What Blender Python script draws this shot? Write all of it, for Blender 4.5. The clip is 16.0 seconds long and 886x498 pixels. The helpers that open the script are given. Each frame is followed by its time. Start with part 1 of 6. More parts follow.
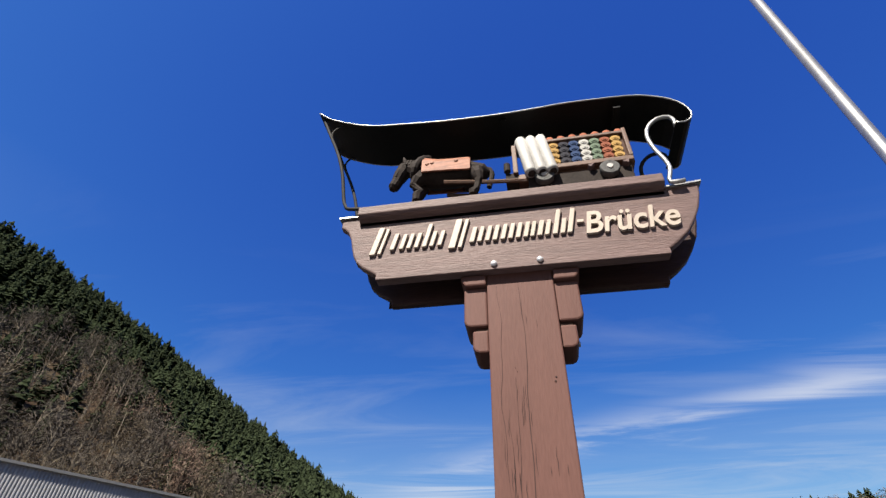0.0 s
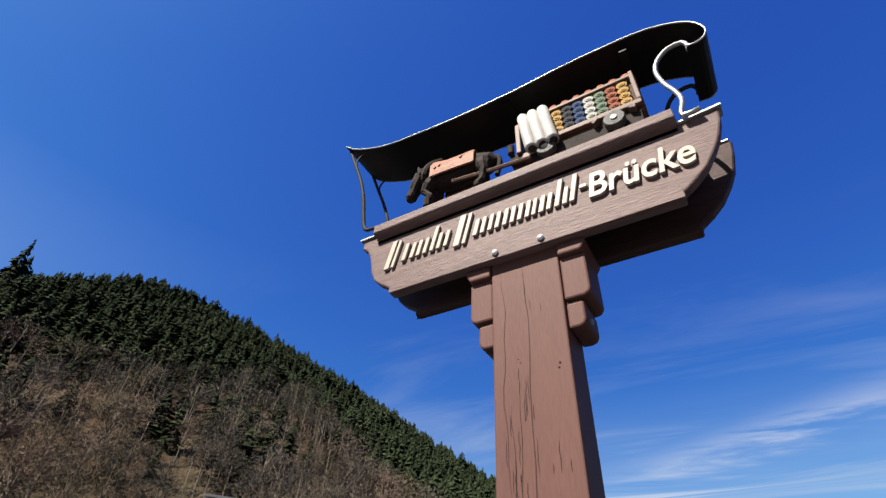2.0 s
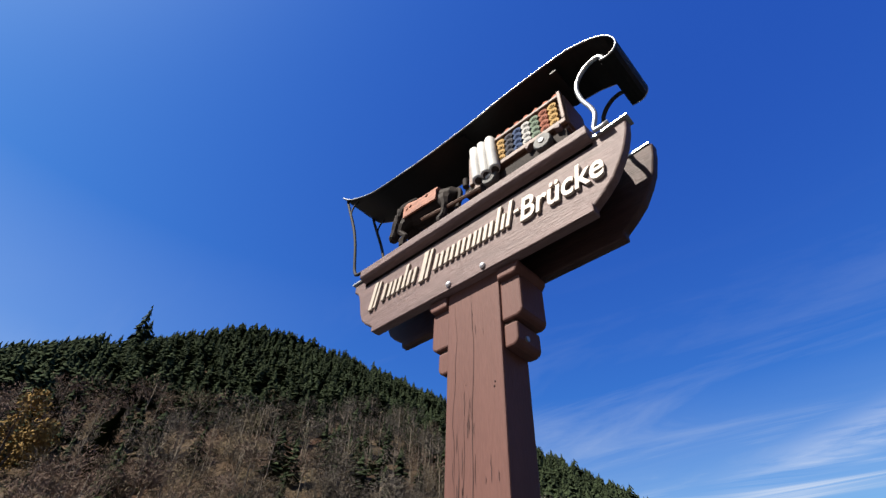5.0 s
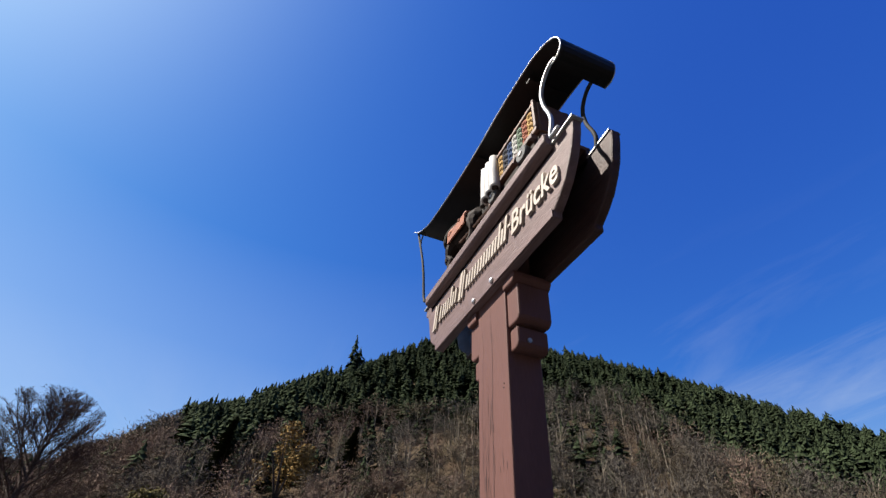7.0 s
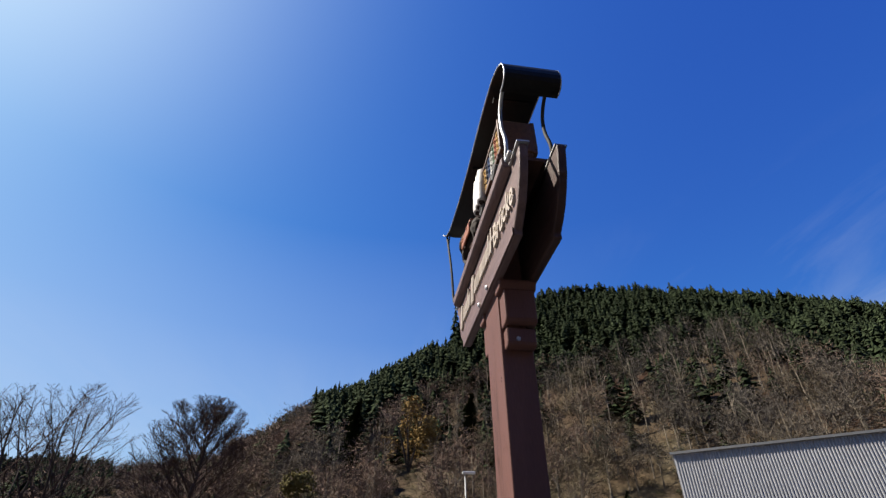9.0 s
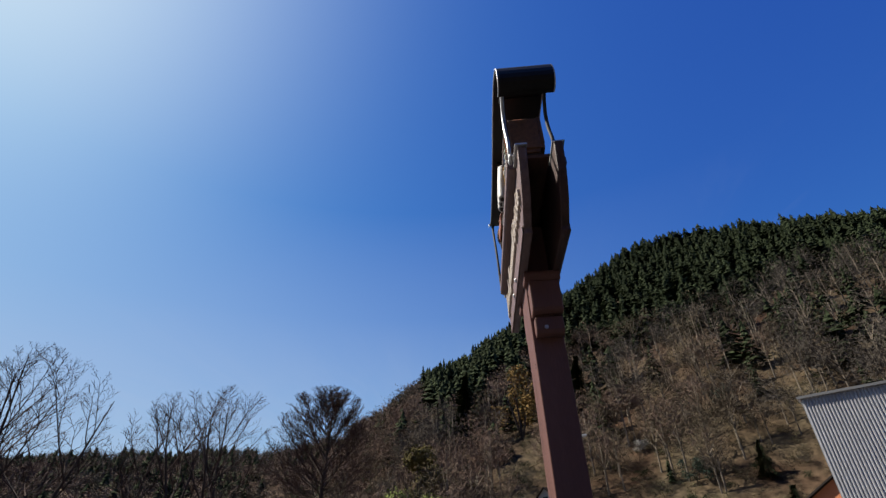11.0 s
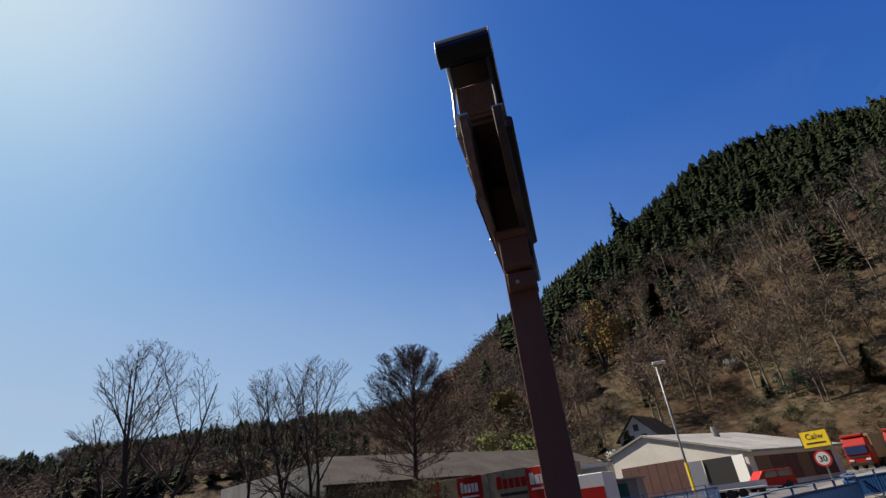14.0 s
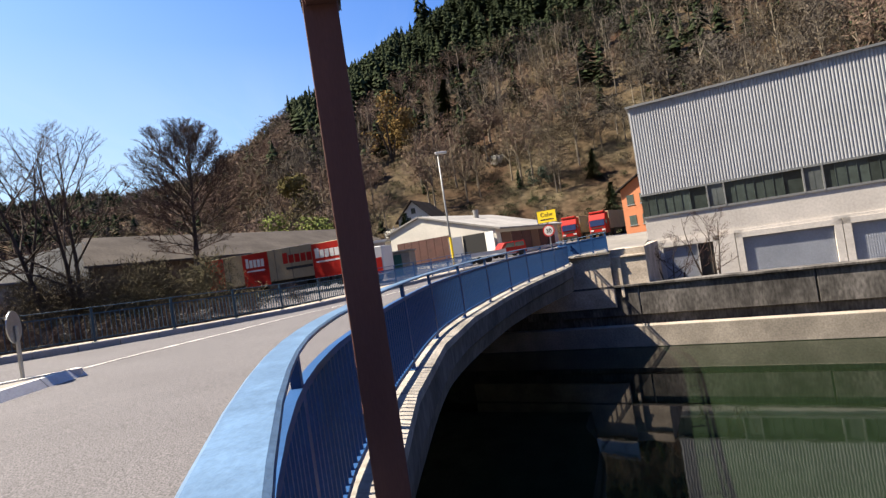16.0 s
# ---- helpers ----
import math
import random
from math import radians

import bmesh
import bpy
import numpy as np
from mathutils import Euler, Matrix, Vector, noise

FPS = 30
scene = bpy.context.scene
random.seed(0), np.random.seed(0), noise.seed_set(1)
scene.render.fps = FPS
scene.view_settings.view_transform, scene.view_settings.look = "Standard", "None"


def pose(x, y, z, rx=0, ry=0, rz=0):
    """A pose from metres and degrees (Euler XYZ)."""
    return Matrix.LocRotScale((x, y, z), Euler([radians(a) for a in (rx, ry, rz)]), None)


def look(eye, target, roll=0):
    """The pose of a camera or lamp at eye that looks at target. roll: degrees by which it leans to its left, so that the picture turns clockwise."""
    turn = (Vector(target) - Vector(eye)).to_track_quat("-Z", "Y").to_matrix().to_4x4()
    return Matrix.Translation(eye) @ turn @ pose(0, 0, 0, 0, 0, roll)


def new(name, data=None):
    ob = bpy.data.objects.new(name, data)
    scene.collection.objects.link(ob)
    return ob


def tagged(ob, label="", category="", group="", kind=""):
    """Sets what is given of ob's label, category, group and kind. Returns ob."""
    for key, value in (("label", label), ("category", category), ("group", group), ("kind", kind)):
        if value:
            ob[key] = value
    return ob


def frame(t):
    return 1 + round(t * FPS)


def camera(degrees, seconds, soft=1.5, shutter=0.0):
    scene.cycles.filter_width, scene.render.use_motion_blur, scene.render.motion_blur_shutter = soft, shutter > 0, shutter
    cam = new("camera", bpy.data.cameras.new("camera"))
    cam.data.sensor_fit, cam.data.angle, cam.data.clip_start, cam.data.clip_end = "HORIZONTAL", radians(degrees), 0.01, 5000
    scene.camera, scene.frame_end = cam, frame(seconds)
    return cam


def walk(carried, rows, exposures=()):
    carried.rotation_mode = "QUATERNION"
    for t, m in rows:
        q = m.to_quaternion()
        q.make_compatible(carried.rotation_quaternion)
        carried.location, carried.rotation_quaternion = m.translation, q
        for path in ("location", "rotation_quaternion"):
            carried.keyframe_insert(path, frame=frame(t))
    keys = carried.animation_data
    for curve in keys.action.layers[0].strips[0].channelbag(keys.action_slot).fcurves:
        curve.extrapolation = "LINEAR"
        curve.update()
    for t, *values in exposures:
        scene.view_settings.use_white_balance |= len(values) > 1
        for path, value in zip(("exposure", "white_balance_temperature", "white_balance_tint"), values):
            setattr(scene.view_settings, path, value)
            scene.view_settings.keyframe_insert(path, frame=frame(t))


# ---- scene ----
cam = camera(83.3, 16.0, 1.4)
PATH = [
    (0, (0.029, -1.767, 1.682), (-0.278, -0.27, 2.972), 1.9),
    (0.5, (0.112, -1.658, 1.677), (-0.283, -0.176, 2.96), 3.1),
    (1, (0.216, -1.564, 1.704), (-0.319, -0.126, 2.988), 3.1),
    (1.5, (0.363, -1.52, 1.703), (-0.279, -0.152, 3.013), 1.2),
    (2, (0.571, -1.475, 1.706), (-0.255, -0.206, 3.013), 3.7),
    (2.5, (0.72, -1.449, 1.702), (-0.192, -0.243, 3.012), 2.8),
    (3, (0.717, -1.455, 1.691), (-0.204, -0.28, 3.022), 3.2),
    (3.5, (0.69, -1.456, 1.693), (-0.226, -0.283, 3.029), 2.9),
    (4, (0.782, -1.426, 1.69), (-0.137, -0.26, 3.031), 2.3),
    (6.5, (1.693, -1.092, 1.617), (0.322, -0.418, 2.907), 3.4),
    (7, (1.831, -0.982, 1.606), (0.394, -0.434, 2.884), 3.0),
    (7.5, (1.934, -0.97, 1.594), (0.461, -0.44, 2.838), 1.0),
    (8, (2.057, -0.939, 1.584), (0.525, -0.414, 2.757), -0.8),
    (8.5, (2.236, -0.8, 1.588), (0.662, -0.4, 2.757), 0.3),
    (9, (2.419, -0.671, 1.599), (0.812, -0.42, 2.764), -0.5),
    (9.5, (2.515, -0.624, 1.59), (0.878, -0.485, 2.731), -1.1),
    (12, (2.815, -0.069, 1.652), (1.183, -0.349, 2.774), -5.1),
    (12.5, (2.854, 0.071, 1.671), (1.296, -0.319, 2.862), -6.7),
    (13, (2.894, 0.13, 1.633), (1.355, -0.301, 2.835), -6.9),
    (13.5, (2.862, 0.157, 1.604), (1.222, -0.301, 2.652), -5.1),
    (14, (2.856, 0.182, 1.571), (1.123, -0.171, 2.504), -7.1),
    (14.5, (2.872, 0.162, 1.518), (1.061, 0.026, 2.357), -9.8),
    (15, (2.808, 0.148, 1.476), (0.925, 0.203, 2.146), -10.3),
    (15.5, (2.703, 0.149, 1.415), (0.75, 0.267, 1.828), -9.9),
    (16, (2.563, 0.099, 1.355), (0.587, 0.407, 1.386), -8.7),
]
walk(cam, [(t, look(eye, target, roll)) for t, eye, target, roll in PATH], [(0.0, 1.34, 6700, 10), (3.5, 1.39, 6600, 10), (7.0, 1.44, 6500, 10), (9.5, 1.34, 6700, 10), (12.0, 0.86, 6600, 10), (13.0, 0.6, 6500, 10), (14.0, 1.12, 6950, 10), (15.0, 1.82, 7400, 10), (16.0, 1.99, 7150, 10)])

# ---- light ----
SUN_AZ, SUN_EL = radians(-108), radians(52)
to_sun = Vector((math.cos(SUN_AZ) * math.cos(SUN_EL), math.sin(SUN_AZ) * math.cos(SUN_EL), math.sin(SUN_EL)))
sun_data = bpy.data.lights.new("sun", "SUN")
sun_data.energy, sun_data.angle, sun_data.color = 5.0, radians(0.5), (1.0, 0.93, 0.83)
sun = new("sun", sun_data)
sun.matrix_world = look((0, 0, 60), Vector((0, 0, 60)) - to_sun)

WISP, WISP_AT = (-0.1973, -0.3068, 0.9311), (0.1767, 0.9231, 0.3416)
world = bpy.data.worlds.new("world")
scene.world = world
world.use_nodes = True
wn, wl = world.node_tree.nodes, world.node_tree.links
wn.clear()


def wnode(kind, **inputs):
    n = wn.new(kind)
    for k, v in inputs.items():
        n.inputs[k].default_value = v
    return n


sky = wnode("ShaderNodeTexSky")
sky.sky_type, sky.sun_disc = "NISHITA", False
sky.sun_elevation, sky.sun_rotation = SUN_EL, radians(90) - SUN_AZ
sky.altitude, sky.air_density, sky.dust_density, sky.ozone_density = 400, 1.0, 1.1, 3.0
# the deep blue of a very clear spring sky: each channel by its own power
split, join = wnode("ShaderNodeSeparateColor"), wnode("ShaderNodeCombineColor")
wl.new(sky.outputs[0], split.inputs[0])
for channel, power, gain in (("Red", 1.5, 0.235), ("Green", 1.33, 0.515), ("Blue", 0.62, 1.95)):
    pw = wnode("ShaderNodeMath")
    pw.operation = "POWER"
    pw.inputs[1].default_value = power
    wl.new(split.outputs[channel], pw.inputs[0])
    gn = wnode("ShaderNodeMath")
    gn.operation = "MULTIPLY"
    gn.inputs[1].default_value = gain
    wl.new(pw.outputs[0], gn.inputs[0])
    wl.new(gn.outputs[0], join.inputs[channel])
# thin cirrus, streaked along one direction
tc = wnode("ShaderNodeTexCoord")
sep = wnode("ShaderNodeSeparateXYZ")
wl.new(tc.outputs["Generated"], sep.inputs[0])
zc = wnode("ShaderNodeMath")
zc.operation = "MAXIMUM"
zc.inputs[1].default_value = 0.05
wl.new(sep.outputs["Z"], zc.inputs[0])
flat = wnode("ShaderNodeVectorMath")
flat.operation = "DIVIDE"
wl.new(tc.outputs["Generated"], flat.inputs[0])
comb = wnode("ShaderNodeCombineXYZ")
for axis in ("X", "Y", "Z"):
    wl.new(zc.outputs[0], comb.inputs[axis])
wl.new(comb.outputs[0], flat.inputs[1])
cmap = wnode("ShaderNodeMapping")
cmap.inputs["Rotation"].default_value = (0, 0, radians(28))
cmap.inputs["Scale"].default_value = (0.28, 1.1, 0.0)
cmap.inputs["Location"].default_value = (0.4, 0.15, 0)
wl.new(flat.outputs[0], cmap.inputs["Vector"])
cn = wnode("ShaderNodeTexNoise", Scale=1.6, Detail=7.0, Roughness=0.62, Distortion=0.9)
wl.new(cmap.outputs[0], cn.inputs["Vector"])
cr = wnode("ShaderNodeMapRange")
cr.inputs["From Min"].default_value, cr.inputs["From Max"].default_value = 0.5, 0.8
cr.inputs["To Max"].default_value = 0.32
wl.new(cn.outputs["Fac"], cr.inputs["Value"])
low = wnode("ShaderNodeMapRange")
low.inputs["From Min"].default_value, low.inputs["From Max"].default_value = 0.62, 0.25
wl.new(sep.outputs["Z"], low.inputs["Value"])
cm = wnode("ShaderNodeMath")
cm.operation = "MULTIPLY"
wl.new(cr.outputs[0], cm.inputs[0])
wl.new(low.outputs[0], cm.inputs[1])
mix = wnode("ShaderNodeMix")
mix.data_type = "RGBA"
mix.inputs["B"].default_value = (4.4, 4.9, 5.6, 1)
north = wnode("ShaderNodeMapRange")
north.inputs["From Min"].default_value, north.inputs["From Max"].default_value = -0.1, 0.5
wl.new(sep.outputs["Y"], north.inputs["Value"])
cf = wnode("ShaderNodeMath")
cf.operation = "MULTIPLY"
wl.new(cm.outputs[0], cf.inputs[0])
wl.new(north.outputs[0], cf.inputs[1])
haze = wnode("ShaderNodeMapRange")
haze.inputs["From Min"].default_value, haze.inputs["From Max"].default_value = 0.42, 0.1
haze.inputs["To Max"].default_value = 0.72
wl.new(sep.outputs["Z"], haze.inputs["Value"])
veil = wnode("ShaderNodeMath")
veil.operation = "ADD"
veil.use_clamp = True
wl.new(cf.outputs[0], veil.inputs[0])
hz = wnode("ShaderNodeMath")
hz.operation = "MULTIPLY"
wl.new(haze.outputs[0], hz.inputs[0])
wl.new(cn.outputs["Fac"], hz.inputs[1])
wl.new(hz.outputs[0], veil.inputs[1])
wl.new(veil.outputs[0], mix.inputs["Factor"])
wl.new(join.outputs[0], mix.inputs["A"])
# paler, milkier sky towards the sun
sunward = wnode("ShaderNodeVectorMath")
sunward.operation = "DOT_PRODUCT"
sunward.inputs[1].default_value = to_sun
wl.new(tc.outputs["Generated"], sunward.inputs[0])
milk = wnode("ShaderNodeMapRange")
milk.inputs["From Min"].default_value, milk.inputs["From Max"].default_value = 0.25, 0.75
milk.inputs["To Max"].default_value = 1.0
wl.new(sunward.outputs["Value"], milk.inputs["Value"])
pale = wnode("ShaderNodeMix")
pale.data_type = "RGBA"
pale.inputs["B"].default_value = (3.3, 3.9, 6.0, 1)
lower = wnode("ShaderNodeMapRange")
lower.inputs["From Min"].default_value, lower.inputs["From Max"].default_value = 0.6, 0.0
wl.new(sep.outputs["Z"], lower.inputs["Value"])
mfac = wnode("ShaderNodeMath")
mfac.operation = "MULTIPLY"
wl.new(milk.outputs[0], mfac.inputs[0])
wl.new(lower.outputs[0], mfac.inputs[1])
wl.new(mfac.outputs[0], pale.inputs["Factor"])
wl.new(mix.outputs["Result"], pale.inputs["A"])
# one long wisp of cirrus low in the sky, frayed by the same noise
wisp = wnode("ShaderNodeVectorMath")
wisp.operation = "DOT_PRODUCT"
wisp.inputs[1].default_value = WISP
wl.new(tc.outputs["Generated"], wisp.inputs[0])
warp = wnode("ShaderNodeMath")
warp.operation = "MULTIPLY_ADD"
warp.inputs[1].default_value = 0.16
wl.new(cn.outputs["Fac"], warp.inputs[0])
wl.new(wisp.outputs["Value"], warp.inputs[2])
band = wnode("ShaderNodeMapRange")
band.interpolation_type = "SMOOTHSTEP"
band.inputs["From Min"].default_value, band.inputs["From Max"].default_value = 0.045, 0.0
wof = wnode("ShaderNodeMath")
wof.operation = "SUBTRACT"
wof.inputs[1].default_value = 0.08
wl.new(warp.outputs[0], wof.inputs[0])
wab = wnode("ShaderNodeMath")
wab.operation = "ABSOLUTE"
wl.new(wof.outputs[0], wab.inputs[0])
wl.new(wab.outputs[0], band.inputs["Value"])
fray = wnode("ShaderNodeMapRange")
fray.inputs["From Min"].default_value, fray.inputs["From Max"].default_value = 0.4, 0.62
fray.inputs["To Max"].default_value = 0.55
wl.new(cn.outputs["Fac"], fray.inputs["Value"])
along = wnode("ShaderNodeVectorMath")
along.operation = "DOT_PRODUCT"
along.inputs[1].default_value = WISP_AT
wl.new(tc.outputs["Generated"], along.inputs[0])
reach = wnode("ShaderNodeMapRange")
reach.interpolation_type = "SMOOTHSTEP"
reach.inputs["From Min"].default_value, reach.inputs["From Max"].default_value = 0.86, 0.97
wl.new(along.outputs["Value"], reach.inputs["Value"])
wm1, wm2 = wnode("ShaderNodeMath"), wnode("ShaderNodeMath")
wm1.operation = wm2.operation = "MULTIPLY"
wl.new(band.outputs[0], wm1.inputs[0])
wl.new(fray.outputs[0], wm1.inputs[1])
wl.new(wm1.outputs[0], wm2.inputs[0])
wl.new(reach.outputs[0], wm2.inputs[1])
cirrus = wnode("ShaderNodeMix")
cirrus.data_type = "RGBA"
cirrus.inputs["B"].default_value = (6.0, 6.2, 6.6, 1)
wl.new(wm2.outputs[0], cirrus.inputs["Factor"])
glare = wnode("ShaderNodeMapRange")
glare.inputs["From Min"].default_value, glare.inputs["From Max"].default_value = 0.4, 1.0
glare.inputs["To Max"].default_value = 0.97
wl.new(sunward.outputs["Value"], glare.inputs["Value"])
veiled = wnode("ShaderNodeMix")
veiled.data_type = "RGBA"
veiled.inputs["B"].default_value = (4.0, 4.7, 7.0, 1)
gpow = wnode("ShaderNodeMath")
gpow.operation = "POWER"
gpow.inputs[1].default_value = 7.0
wl.new(glare.outputs[0], gpow.inputs[0])
wl.new(gpow.outputs[0], veiled.inputs["Factor"])
wl.new(pale.outputs["Result"], veiled.inputs["A"])
wl.new(veiled.outputs["Result"], cirrus.inputs["A"])
bg = wnode("ShaderNodeBackground", Strength=0.056)
wl.new(cirrus.outputs["Result"], bg.inputs["Color"])
wo = wnode("ShaderNodeOutputWorld")
wl.new(bg.outputs[0], wo.inputs["Surface"])


# ---- materials ----
def mat(name, base, rough=0.7, metal=0.0, vary=0.25, scale=6.0, fine=60.0, bump=0.2, tint=None, stretch=(1, 1, 1), spec=0.4, island=0.0, obrand=0.0, grain=None):
    """A procedural surface: base colour varied by coarse stains and fine grain, with fine relief."""
    base = tuple(c * 0.55 for c in base)
    tint = tuple(c * 0.55 for c in tint) if tint else None
    m = bpy.data.materials.new(name)
    m.use_nodes = True
    nt = m.node_tree
    n, l = nt.nodes, nt.links
    b = n["Principled BSDF"]
    b.inputs["Roughness"].default_value, b.inputs["Metallic"].default_value = rough, metal
    b.inputs["Specular IOR Level"].default_value = spec
    co = n.new("ShaderNodeTexCoord")
    mp = n.new("ShaderNodeMapping")
    mp.inputs["Scale"].default_value = stretch
    l.new(co.outputs["Object"], mp.inputs["Vector"])
    a = n.new("ShaderNodeTexNoise")
    a.inputs["Scale"].default_value, a.inputs["Detail"].default_value = scale, 6
    f = n.new("ShaderNodeTexNoise")
    f.inputs["Scale"].default_value, f.inputs["Detail"].default_value = fine, 4
    l.new(mp.outputs[0], a.inputs["Vector"])
    l.new(mp.outputs[0], f.inputs["Vector"])
    r1 = n.new("ShaderNodeMix")
    r1.data_type = "RGBA"
    dark = tuple(c * (1 - vary) for c in base)
    r1.inputs["A"].default_value = (*dark, 1)
    r1.inputs["B"].default_value = (*(tint or tuple(min(1, c * (1 + vary * 0.6)) for c in base)), 1)
    ramp = n.new("ShaderNodeMapRange")
    ramp.inputs["From Min"].default_value, ramp.inputs["From Max"].default_value = 0.32, 0.68
    l.new(a.outputs["Fac"], ramp.inputs["Value"])
    l.new(ramp.outputs[0], r1.inputs["Factor"])
    r2 = n.new("ShaderNodeMix")
    r2.data_type, r2.blend_type = "RGBA", "MULTIPLY"
    r2.inputs["Factor"].default_value = 1.0
    l.new(r1.outputs["Result"], r2.inputs["A"])
    fr = n.new("ShaderNodeMapRange")
    fr.inputs["From Min"].default_value, fr.inputs["From Max"].default_value = 0.3, 0.7
    fr.inputs["To Min"].default_value, fr.inputs["To Max"].default_value = 1 - (grain or vary * 0.7), 1 + (grain or vary * 0.7)
    l.new(f.outputs["Fac"], fr.inputs["Value"])
    l.new(fr.outputs[0], r2.inputs["B"])
    last = r2.outputs["Result"]
    for amount, source in ((island, "island"), (obrand, "object")):
        if amount:
            g = n.new("ShaderNodeNewGeometry" if source == "island" else "ShaderNodeObjectInfo")
            gr = n.new("ShaderNodeMapRange")
            gr.inputs["To Min"].default_value, gr.inputs["To Max"].default_value = 1 - amount, 1 + amount
            l.new(g.outputs["Random Per Island" if source == "island" else "Random"], gr.inputs["Value"])
            r3 = n.new("ShaderNodeMix")
            r3.data_type, r3.blend_type = "RGBA", "MULTIPLY"
            r3.inputs["Factor"].default_value = 1.0
            l.new(last, r3.inputs["A"])
            l.new(gr.outputs[0], r3.inputs["B"])
            last = r3.outputs["Result"]
    l.new(last, b.inputs["Base Color"])
    if bump:
        bp = n.new("ShaderNodeBump")
        bp.inputs["Strength"].default_value, bp.inputs["Distance"].default_value = bump, 0.01
        l.new(f.outputs["Fac"], bp.inputs["Height"])
        l.new(bp.outputs[0], b.inputs["Normal"])
    return m


M_POST = mat("painted_brown_wood", (0.185, 0.09, 0.075), 0.62, vary=0.1, scale=1.6, fine=30, bump=0.12, stretch=(5, 5, 0.7), spec=0.15)
M_CRACK = mat("dark_split_wood", (0.085, 0.042, 0.036), 0.9, vary=0.3, bump=0)
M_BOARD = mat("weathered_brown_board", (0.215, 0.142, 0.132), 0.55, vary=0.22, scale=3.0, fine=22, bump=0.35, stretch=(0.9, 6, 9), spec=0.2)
# the front board's weathered wood, with the rear board's shade put into the colour
M_BOARD_SHADE = mat("shade_darkened_board", (0.08, 0.044, 0.038), 0.55, vary=0.3, scale=3.0, fine=22, bump=0.4, stretch=(0.9, 6, 9), spec=0.2)
M_DARKWOOD = mat("dark_stained_wood", (0.10, 0.05, 0.036), 0.7, vary=0.3, scale=5, fine=40, stretch=(1.5, 6, 6), spec=0.15)
M_LETTER = mat("cream_paint", (0.6, 0.51, 0.42), 0.55, vary=0.07, scale=9, fine=70, bump=0.15)
M_TIN = mat("dark_tin_sheet", (0.008, 0.008, 0.008), 0.5, spec=0.15, metal=0.0, vary=0.35, scale=5, fine=60, bump=0.1)
M_IRON = mat("galvanised_iron", (0.7, 0.7, 0.68), 0.42, metal=0.7, vary=0.2, scale=14, fine=90, bump=0.08)
M_IRON_D = mat("weathered_dark_iron", (0.05, 0.048, 0.046), 0.7, spec=0.1, metal=0.0, vary=0.25, scale=14, fine=90, bump=0.08)
M_CHROME = mat("steel_bolt", (1.2, 1.2, 1.2), 0.3, metal=0.5, vary=0.05, bump=0)
M_ASPHALT = mat("asphalt", (0.146, 0.138, 0.145), 0.92, vary=0.1, scale=0.5, fine=62, grain=0.58, bump=1.0, spec=0.25)
M_CONC = mat("concrete", (0.42, 0.37, 0.31), 0.9, vary=0.3, scale=0.7, fine=14, bump=0.35, spec=0.2)
# stains are its own; the dark base also carries the shade under the bridge
M_CONC_D = mat("stained_shaded_concrete", (0.14, 0.13, 0.12), 0.92, vary=0.5, scale=0.8, fine=9, bump=0.4, spec=0.2, stretch=(1, 1, 0.5))
M_BANK = mat("stained_bank_concrete", (0.15, 0.138, 0.128), 0.92, vary=0.65, scale=1.1, fine=9, bump=0.4, spec=0.2, stretch=(1, 1, 0.35))
M_RENDER = mat("pale_render_wall", (0.8, 0.745, 0.69), 0.9, vary=0.14, scale=0.5, fine=8, bump=0.15, spec=0.2)
M_KERB = mat("pale_kerb_stone", (0.5, 0.47, 0.43), 0.85, vary=0.15, scale=2, fine=30, bump=0.3, spec=0.2)
M_PALEKERB = mat("whitened_kerb_stone", (0.74, 0.72, 0.69), 0.85, vary=0.15, scale=2, fine=30, bump=0.3, spec=0.2)
M_EDGE = mat("stained_edge_concrete", (0.40, 0.37, 0.33), 0.9, vary=0.35, scale=1.6, fine=22, bump=0.35, spec=0.15)
M_WHITE = mat("white_road_paint", (0.7, 0.68, 0.64), 0.7, vary=0.15, scale=3, fine=40)
M_BLUE = mat("blue_paint", (0.022, 0.095, 0.27), 0.5, vary=0.15, scale=2.5, fine=45, bump=0.12, spec=0.2)
# paler blue for the handrails of the bridge and abutment railings
M_BLUE_TOP = mat("paler_blue_paint", (0.12, 0.22, 0.36), 0.42, vary=0.2, scale=7, fine=60, bump=0.15)
M_GREENRAIL = mat("blue_green_paint", (0.03, 0.075, 0.115), 0.5, vary=0.15, scale=3, fine=45, spec=0.25)
M_WATER = mat("river_water", (0.011, 0.02, 0.0095), 0.03, vary=0.2, scale=0.1, fine=2.2, bump=0.12, spec=0.42)
M_SOIL = mat("leaf_litter_slope", (0.18, 0.098, 0.061), 0.95, vary=0.65, scale=0.06, fine=0.6, grain=0.55, bump=0.9, tint=(0.105, 0.084, 0.052), spec=0.05)
M_CLAD = mat("corrugated_grey_sheet", (0.5, 0.515, 0.54), 0.55, metal=0.0, vary=0.1, scale=0.4, fine=6, bump=0.05)
# base lightened and varied by object to paint in the sky's reflection
M_GLASSY = mat("dark_window_glass", (0.085, 0.11, 0.1), 0.15, vary=0.25, scale=0.6, fine=3, bump=0, obrand=0.35)
M_GLASSY_PALE = mat("pale_window_glass", (0.16, 0.18, 0.18), 0.2, vary=0.2, scale=0.6, fine=3, bump=0)
M_DARKBAR = mat("dark_green_metal", (0.06, 0.08, 0.075), 0.5, vary=0.1, bump=0)
M_PALECLAD = mat("pale_grey_sheet", (0.3, 0.3, 0.295), 0.6, vary=0.15, scale=0.4, fine=5, bump=0.05, spec=0.2, obrand=0.1)
